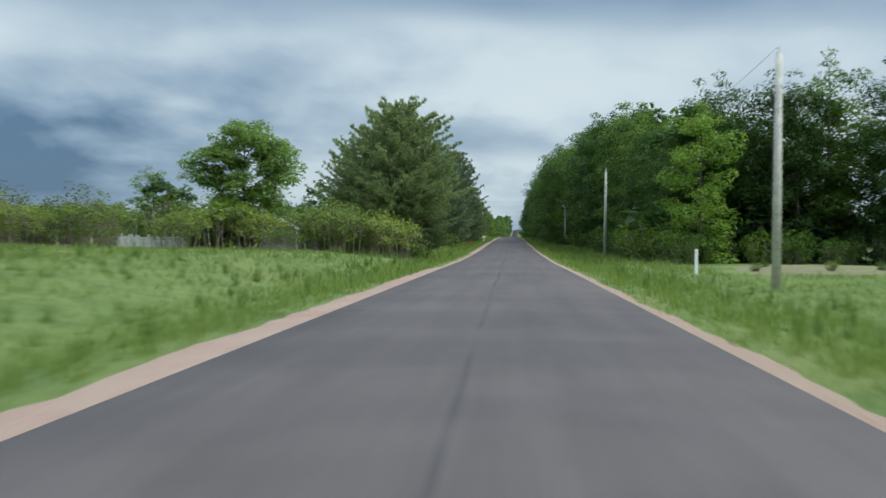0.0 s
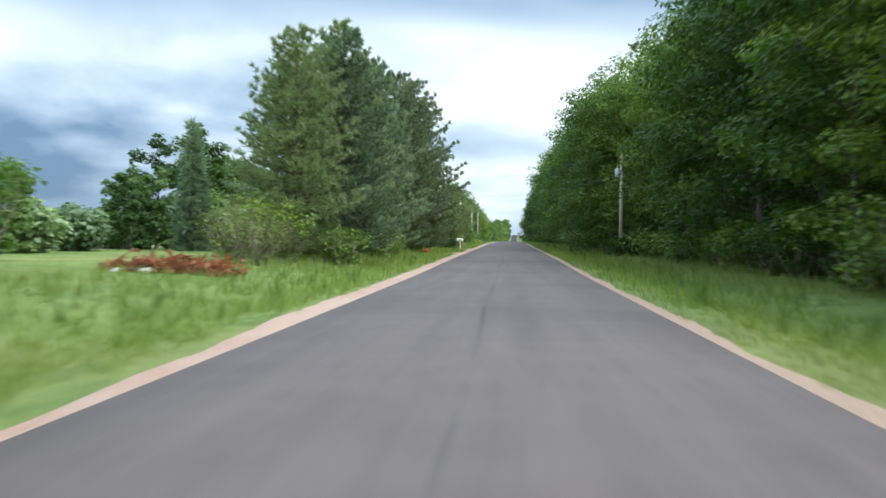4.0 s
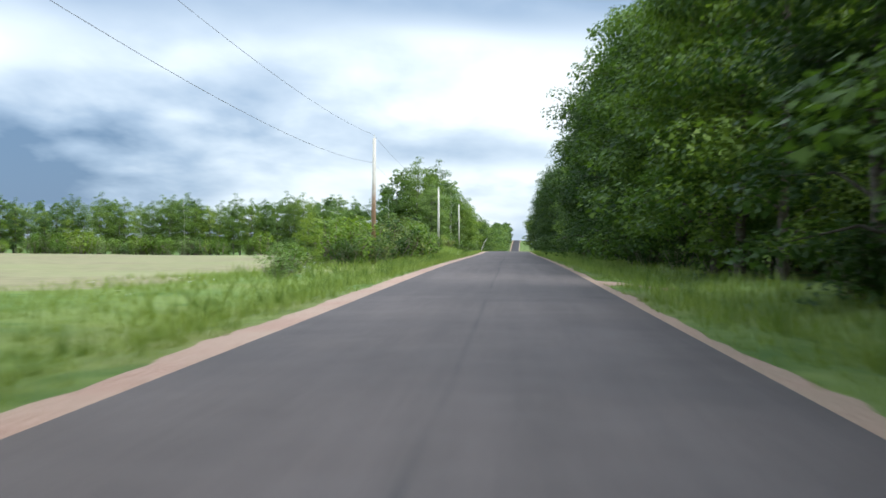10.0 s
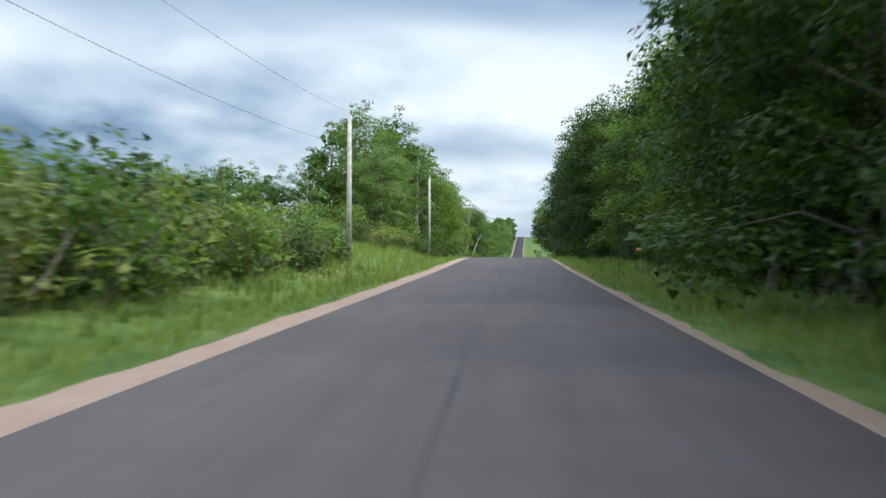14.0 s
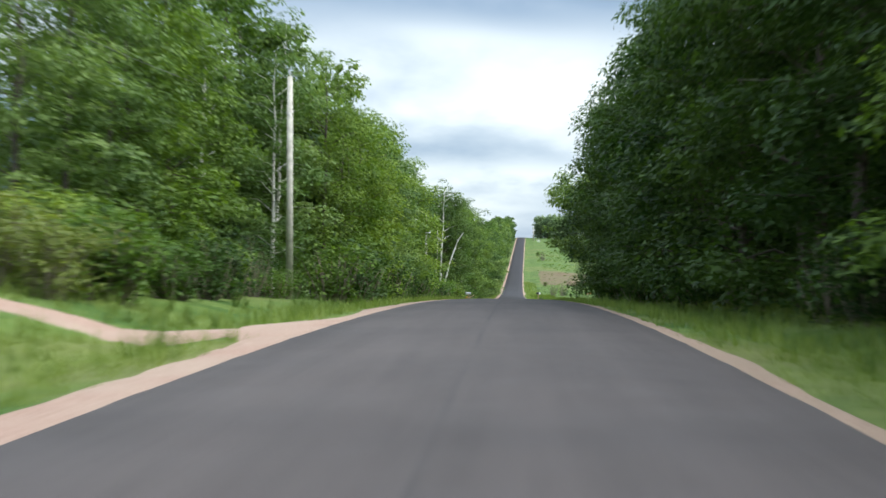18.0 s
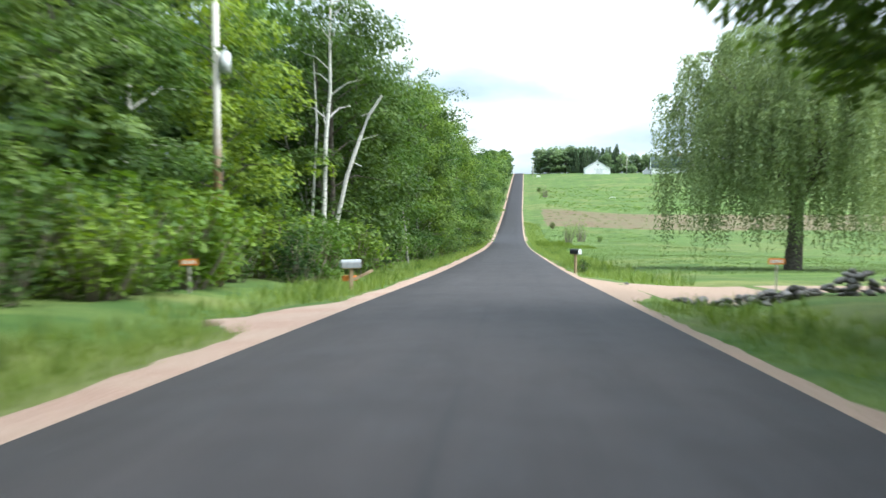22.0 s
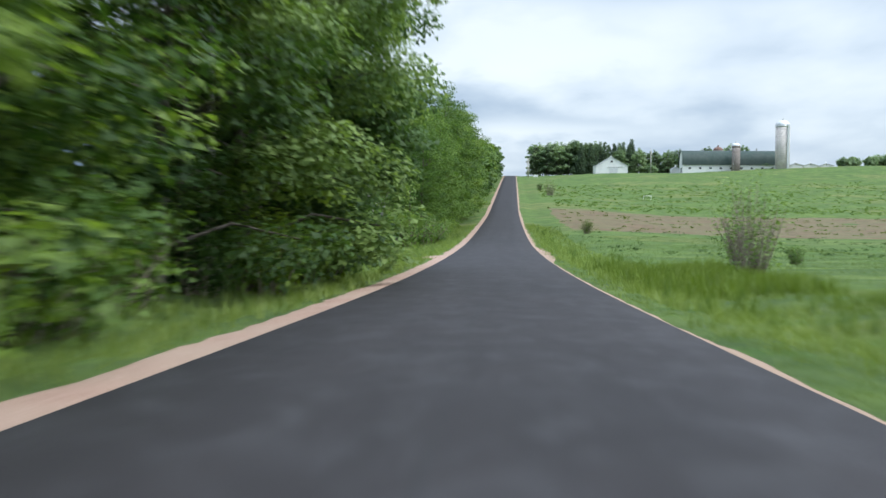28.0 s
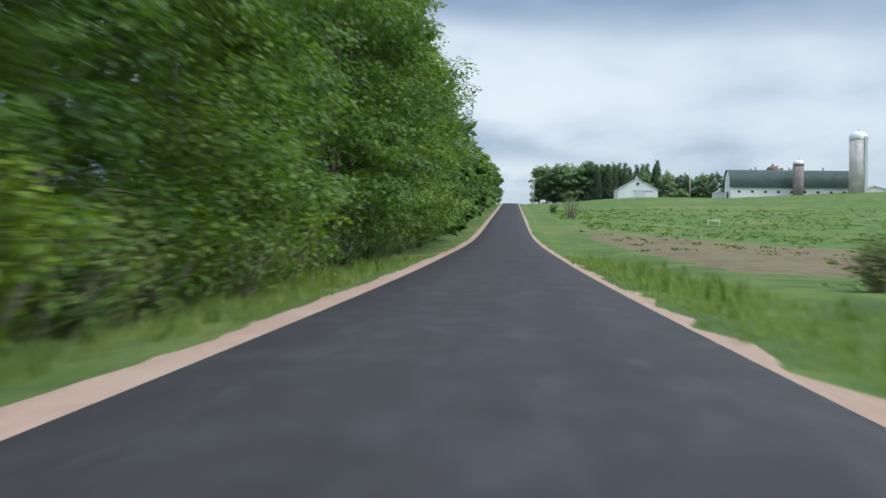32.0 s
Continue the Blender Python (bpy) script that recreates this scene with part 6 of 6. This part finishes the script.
# ---------------------------------------------------------------- the farm on the hill
def barn():
    x, y = 104.3, 1234.0
    t = thing("dairy_barn", x, y, "long white dairy barn with a dark green arched roof", "barn", "", 0, 7.6)
    lx, ly, eave, top = 43.6, 11.5, 4.3, 10.9
    for s in (-1, 1):
        part("side_wall", box(bmesh.new(), lx, 0.3, eave + 1.6, (0, s * (ly / 2 - 0.15), (eave - 1.6) / 2)), M_WHITE, t)
    arch = []
    for i in range(13):
        u = i / 12
        a = math.pi * u
        yy = -(ly / 2 + 0.5) * math.cos(a)
        zz = eave + (top - eave) * (math.sin(a) ** 0.8) * (0.94 + 0.06 * math.sin(a)) - 0.12
        arch.append((yy, zz))
    for s in (-1, 1):
        bm = bmesh.new()
        vs = [bm.verts.new((s * (lx / 2 - 0.02), py * 0.985, pz * 0.985)) for py, pz in arch]
        vs += [bm.verts.new((s * (lx / 2 - 0.02), ly / 2, -1.6)), bm.verts.new((s * (lx / 2 - 0.02), -ly / 2, -1.6))]
        f = bm.faces.new(vs)
        bm_solid(bm, geom=[f], thickness=0.25)
        part("end_wall", bm, M_WHITE, t)
    rows = []
    for px in np.linspace(-lx / 2 - 0.5, lx / 2 + 0.5, 24):
        rows.append([(px, py, pz) for py, pz in arch])
    me = grid_mesh("roof", rows, M_ROOF)
    part("roof", me, None, t, "dark green arched roof")
    for k in range(9):
        px = -lx / 2 + 3 + k * 4.6
        w = part("window", box(bmesh.new(), 1.1, 0.12, 0.8, (px, -ly / 2 - 0.03, 2.7)), M_GLASS_DARK, t)
        fr = bmesh.new()
        for dx, dz, sx, sz in ((0, 0.45, 1.3, 0.1), (0, -0.45, 1.3, 0.1), (-0.6, 0, 0.1, 1.0), (0.6, 0, 0.1, 1.0)):
            box(fr, sx, 0.1, sz, (px + dx, -ly / 2 - 0.06, 2.7 + dz))
        part("window_frame", fr, M_WHITE, w)
    # A solid dark slab: its colour stands for the unlit inside.
    part("barn_door", box(bmesh.new(), 0.1, 3.0, 2.9, (-lx / 2 - 0.06, 0, 1.45)), M_GLASS_DARK, t, "dark panel for the open doorway's unlit inside")
    part("loft_door", box(bmesh.new(), 0.1, 1.8, 1.8, (-lx / 2 - 0.06, 0, 6.0)), M_WHITE, t)
    for k in range(3):
        v = rod(bmesh.new(), (-12 + k * 12, 0, top - 0.3), (-12 + k * 12, 0, top + 0.7), 0.3, None, 12)
        rod(v, (-12 + k * 12, 0, top + 0.7), (-12 + k * 12, 0, top + 1.1), 0.5, 0.05, 12)
        part("roof_vent", v, M_TIN, t, "", True)


barn()


def silo(x, y, base, h, r, mat, dome_mat, label, chute=True):
    t = thing("silo", x, y, label, "silo", "silos at the barn", 0, base)
    part("shaft", rod(bmesh.new(), (0, 0, -2.0), (0, 0, h), r, None, 40), mat, t, "", True)
    hoops = []
    n = int(h / 0.75)
    for k in range(n):
        z = 0.3 + k * 0.75
        ring = [(math.cos(a) * (r + 0.025), math.sin(a) * (r + 0.025), z) for a in np.linspace(0, 2 * math.pi, 41)]
        hoops.append(tube(ring, [0.03] * 41, 4))
    part("hoop_set", tubes_mesh("hoop_set", hoops, M_CONCRETE_DARK), None, t, "steel hoops round the staves")
    part("rim", rod(bmesh.new(), (0, 0, h - 0.05), (0, 0, h + 0.75), r + 0.05, None, 40), M_DOME if chute else mat, t, "pale rim band", True)
    dm = bmesh.new()
    spin(dm, [(r + 0.1, h + 0.75)] + [((r + 0.1) * math.cos(a), h + 0.75 + r * 0.72 * math.sin(a)) for a in np.linspace(0.12, 1.5, 9)], 32)
    part("dome", dm, dome_mat, t, "", True)
    part("dome_vent", rod(bmesh.new(), (0, 0, h + 0.7 + r * 0.7), (0, 0, h + 1.5 + r * 0.7), 0.35, 0.3, 12), dome_mat, t)
    if chute:
        part("chute", box(bmesh.new(), 0.95, 0.8, h + 1.0, (r * 0.55, -r * 0.93, (h + 1.0) / 2)), M_DOME, t, "white vertical unloading chute")
    lad = bmesh.new()
    for s in (-0.22, 0.22):
        box(lad, 0.05, 0.05, h, (-r * 0.6 + s, -r * 0.86, h / 2))
    for k in range(int(h / 0.45)):
        box(lad, 0.44, 0.035, 0.035, (-r * 0.6, -r * 0.86, 0.3 + k * 0.45))
    part("ladder", lad, M_TIN, t)


silo(125.0, 1221, 8.8, 19.6, 3.15, M_CONCRETE, M_DOME, "tall pale concrete stave silo with a metal dome")
silo(105.3, 1224.5, 8.2, 11.2, 1.85, M_CONCRETE_DARK, M_DOME, "short brownish stave silo with a small metal dome", False)
silo(101.5, 1248, 7.5, 11.0, 2.2, M_CONCRETE_DARK, M_DOME_RUST, "squat dark silo with a rusty dome behind the barn", False)


def gabled(name, x, y, base, wide, deep, eave, ridge, label, door=True, cat="farm building", roof=M_TIN):
    t = thing(name, x, y, label, cat, "", 0, base)
    for yy in (-deep / 2, deep / 2):
        bm = bmesh.new()
        pts = [(-wide / 2, -1.5), (wide / 2, -1.5), (wide / 2, eave), (0, ridge), (-wide / 2, eave)]
        f = bm.faces.new([bm.verts.new((px, yy, pz)) for px, pz in pts])
        bm_solid(bm, geom=[f], thickness=0.2)
        part("gable_wall", bm, M_WHITE, t)
    for s in (-1, 1):
        part("side_wall", box(bmesh.new(), 0.2, deep - 0.4, eave + 1.5, (s * (wide / 2 - 0.1), 0, (eave - 1.5) / 2)), M_WHITE, t)
        sl = math.hypot(wide / 2 + 0.5, ridge - eave)
        ang = math.degrees(math.atan2(ridge - eave, wide / 2))
        part("roof_slope", box(bmesh.new(), sl, deep + 0.8, 0.14, (s * (wide / 4 + 0.1), 0, (eave + ridge) / 2 + 0.05), pose(0, 0, 0, 0, s * ang, 0)), roof, t)
    if door:
        part("sliding_door", box(bmesh.new(), wide * 0.26, 0.12, eave * 0.8, (wide * 0.06, -deep / 2 - 0.12, eave * 0.4)), M_CAN, t, "pale sliding door")
        part("door_rail", box(bmesh.new(), wide * 0.5, 0.14, 0.18, (wide * 0.12, -deep / 2 - 0.15, eave * 0.84)), M_GREY_WOOD, t)
    part("gable_window", box(bmesh.new(), wide * 0.06, 0.1, wide * 0.06, (0, -deep / 2 - 0.1, (eave + ridge) / 2)), M_GLASS_DARK, t)
    part("ridge_vent", box(bmesh.new(), 0.7, 0.7, 0.9, (0, -deep * 0.2, ridge + 0.35), None, 0.05), M_WHITE, t)
    return t


gabled("white_barn", 53.3, 1268, 8.7, 15.2, 16, 3.4, 7.7, "white gabled farm shed with low eaves on the hill")
gabled("milk_house", 81.0, 1243, 7.8, 4.0, 5.0, 2.2, 3.4, "small white shed at the barn's end", False)
for k, x in enumerate((131.5, 138.5, 146.0)):
    gabled("calf_shed", x, 1226 + k * 2, 10.4, 6.0, 5.5, 1.2, 2.0, "low pale shed in a row beside the silo", False)


def goal(x, y):
    t = thing("field_goal", x, y, "small white pipe frame standing in the grass", "frame", "", 4)
    bm = bmesh.new()
    for s in (-1, 1):
        rod(bm, (s * 1.2, 0, -0.1), (s * 1.2, 0, 1.25), 0.06, None, 8)
    part("uprights", bm, M_WHITE, t)
    part("crossbar", rod(bmesh.new(), (-1.26, 0, 1.25), (1.26, 0, 1.25), 0.06, None, 8), M_WHITE, t)


goal(44.5, 1045)


def sign_board(x, y):
    t = thing("farm_sign", x, y, "small white board sign on two posts near the hilltop", "sign")
    for s in (-0.9, 0.9):
        part("post", box(bmesh.new(), 0.12, 0.12, 1.8, (s, 0.05, 0.7), None, 0.01), M_WHITE, t)
    part("board", box(bmesh.new(), 2.2, 0.06, 1.0, (0, -0.02, 1.3), None, 0.01), M_WHITE, t)


sign_board(17.2, 1262)


# ---------------------------------------------------------------- grass
def blades(n_per_m2, x0, x1, y0, y1, h0, h1):
    area = abs(x1 - x0) * (y1 - y0)
    n = int(n_per_m2 * area)
    return np.stack([rng.uniform(min(x0, x1), max(x0, x1), n), rng.uniform(y0, y1, n), rng.uniform(h0, h1, n)], 1)


def grass(name, spots, per, mat, label):
    """Tufts: several bent blades at each spot."""
    keep = []
    for x, y, h in spots:
        bad = False
        for s, at, half, reach, _ in DRIVES:
            if s * x > 0 and abs(y - at - 3.0 * max(min((abs(x) - HALF) / reach, 1), 0) ** 2) < half * (1.25 if abs(x) < 6.5 else 0.55) and abs(x) < HALF + reach:
                bad = True
        lump = 0.62 + 0.75 * noise.noise(Vector((x * 0.35, y * 0.35, 0.5))) + 0.3 * noise.noise(Vector((x * 1.7, y * 1.7, 4.5)))
        if not bad and lump > 0.12:
            keep.append((x, y, ground(x, y) - 0.03, h * (0.55 + 0.75 * max(lump, 0))))
    k = np.array(keep)
    k[:, 0] += [road_x(v) for v in k[:, 1]]
    c = np.repeat(k, per, 0)
    n = len(c)
    p = c[:, :3] + np.concatenate([rng.normal(0, 0.07, (n, 2)), np.zeros((n, 1))], 1)
    az = rng.uniform(0, 6.28, n)
    h = c[:, 3] * rng.uniform(0.6, 1.15, n)
    lean = h * rng.uniform(0.15, 0.65, n)
    d = np.stack([np.cos(az), np.sin(az), np.zeros(n)], 1)
    s = np.stack([-np.sin(az), np.cos(az), np.zeros(n)], 1) * (0.008 + 0.02 * h)[:, None]
    up = np.array([0, 0, 1.0])
    tip = p + d * lean[:, None] + up * h[:, None]
    v = np.stack([p - s, p + s, tip], 1).reshape(-1, 3)
    f = np.arange(3 * n).reshape(n, 3)
    ob = new(name, fast_mesh(name, v, f, mat))
    tagged(ob, label, "grass", kind="stuff")


def weeds(name, spans, n, mat, size, high, label, wide=0.36):
    """Low broad-leaved weeds or flower heads scattered in clumps."""
    cs = []
    for x0, x1, y0, y1, share in spans:
        for k in range(int(n * share)):
            x, y = rng.uniform(min(x0, x1), max(x0, x1)), rng.uniform(y0, y1)
            if any(s * x > 0 and abs(y - at) < half * 1.3 for s, at, half, reach, _ in DRIVES):
                continue
            r = rng.uniform(0.25, 0.9)
            m = int(rng.integers(10, 26))
            p = np.stack([rng.normal(x, r * 0.6, m), rng.normal(y, r * 0.6, m), rng.uniform(0.3, 1.0, m) * high * rng.uniform(0.5, 1.2)], 1)
            p[:, 2] += ground(x, y)
            p[:, 0] += road_x(y)
            cs.append(p)
    v, f = leaf_quads(np.concatenate(cs), size, 0.8, wide)
    tagged(new(name, fast_mesh(name, v, f, mat)), label, "weeds", kind="stuff")


weeds("white_flowers", [(-6, -16, 398, 436, 0.7), (-7, -10, 250, 300, 0.3)], 30, M_WHITE, 0.032, 0.6, "white flower heads scattered in the long grass", 0.5)
spots = [blades(11, sgn * 3.85, sgn * 7.6, -8, 96, 0.14, 0.36) for sgn in (-1, 1)]
grass("verge_grass", np.concatenate(spots), 5, M_GRASS, "tall uneven green grass along both road verges")
spots = [blades(11, sgn * 3.85, sgn * 7.6, 96, 860, 0.14, 0.38) for sgn in (-1, 1)]
grass("verge_grass", np.concatenate(spots), 4, M_GRASS, "tall uneven green grass along the verges downhill")
spots = [blades(6.0, -7.5, -42, 2, 86, 0.12, 0.30), blades(6.0, 7.5, 30, 2, 60, 0.12, 0.28),
         blades(5.0, -7.0, -13, 86, 232, 0.25, 0.6), blades(4.0, 7.0, 11.0, 60, 225, 0.25, 0.55)]
grass("meadow_grass", np.concatenate(spots), 4, M_GRASS_PALE, "tall pale seeding grass in the open meadow")
grass("tall_grass", blades(15, -4.7, -7.6, 184, 192.6, 0.35, 0.6), 5, M_GRASS, "tall green grass before the gravel driveway")
spots = [blades(0.32, sgn * 4.4, sgn * 8.2, -5, 860, 0.35, 0.62) for sgn in (-1, 1)] + [blades(0.10, -8, -40, 2, 84, 0.35, 0.6)]
grass("grass_tufts", np.concatenate(spots), 14, M_GRASS, "taller darker grass tufts standing in the verges")
grass("valley_grass", blades(3.6, 7.5, 30, 575, 820, 0.07, 0.19), 4, M_GRASS_PALE, "short pale green grass on the open valley side")
spots = [blades(2.5, -7.5, -24, 735, 800, 0.2, 0.45), blades(4.0, -7.5, -17, 258, 300, 0.2, 0.4), blades(6.0, -7.0, -22, 398, 446, 0.3, 0.7), blades(4.0, -7.5, -14, 300, 398, 0.3, 0.6),
         blades(4.0, 7.0, 10, 225, 530, 0.2, 0.5)]
grass("valley_grass", np.concatenate(spots), 4, M_GRASS, "green uncut grass beside the fields and woods")
grass("rank_grass", np.concatenate([blades(16, 4.7, 10.5, 712, 736, 0.35, 0.7), blades(5, 7.5, 13, 690, 712, 0.2, 0.4)]), 6, M_RANK, "rank yellow-green grass in a thick patch by the road")
spots = [blades(3.2, -3.62, -4.05, -8, 860, 0.06, 0.17), blades(6.5, 3.30, 3.95, -8, 860, 0.07, 0.24)]
grass("edge_grass", np.concatenate(spots), 6, M_GRASS, "short ragged grass creeping into the gravel shoulder")
rng = np.random.default_rng(51)
weeds("field_weeds", [(12, 120, 968, 1012, 0.35), (10, 130, 1025, 1130, 0.65)], 1300, M_LEAF, 0.24, 0.26, "low green weed clumps scattered over the hill pasture")
weeds("field_weeds", [(9, 44, 752, 842, 1.0)], 110, M_LEAF_DARK, 0.12, 0.35, "low dark green weed clumps in the valley grass")
weeds("field_weeds", [(9, 120, 845, 955, 1.0)], 260, M_OLIVE, 0.22, 0.22, "thin olive weeds sprouting on the ploughed field")
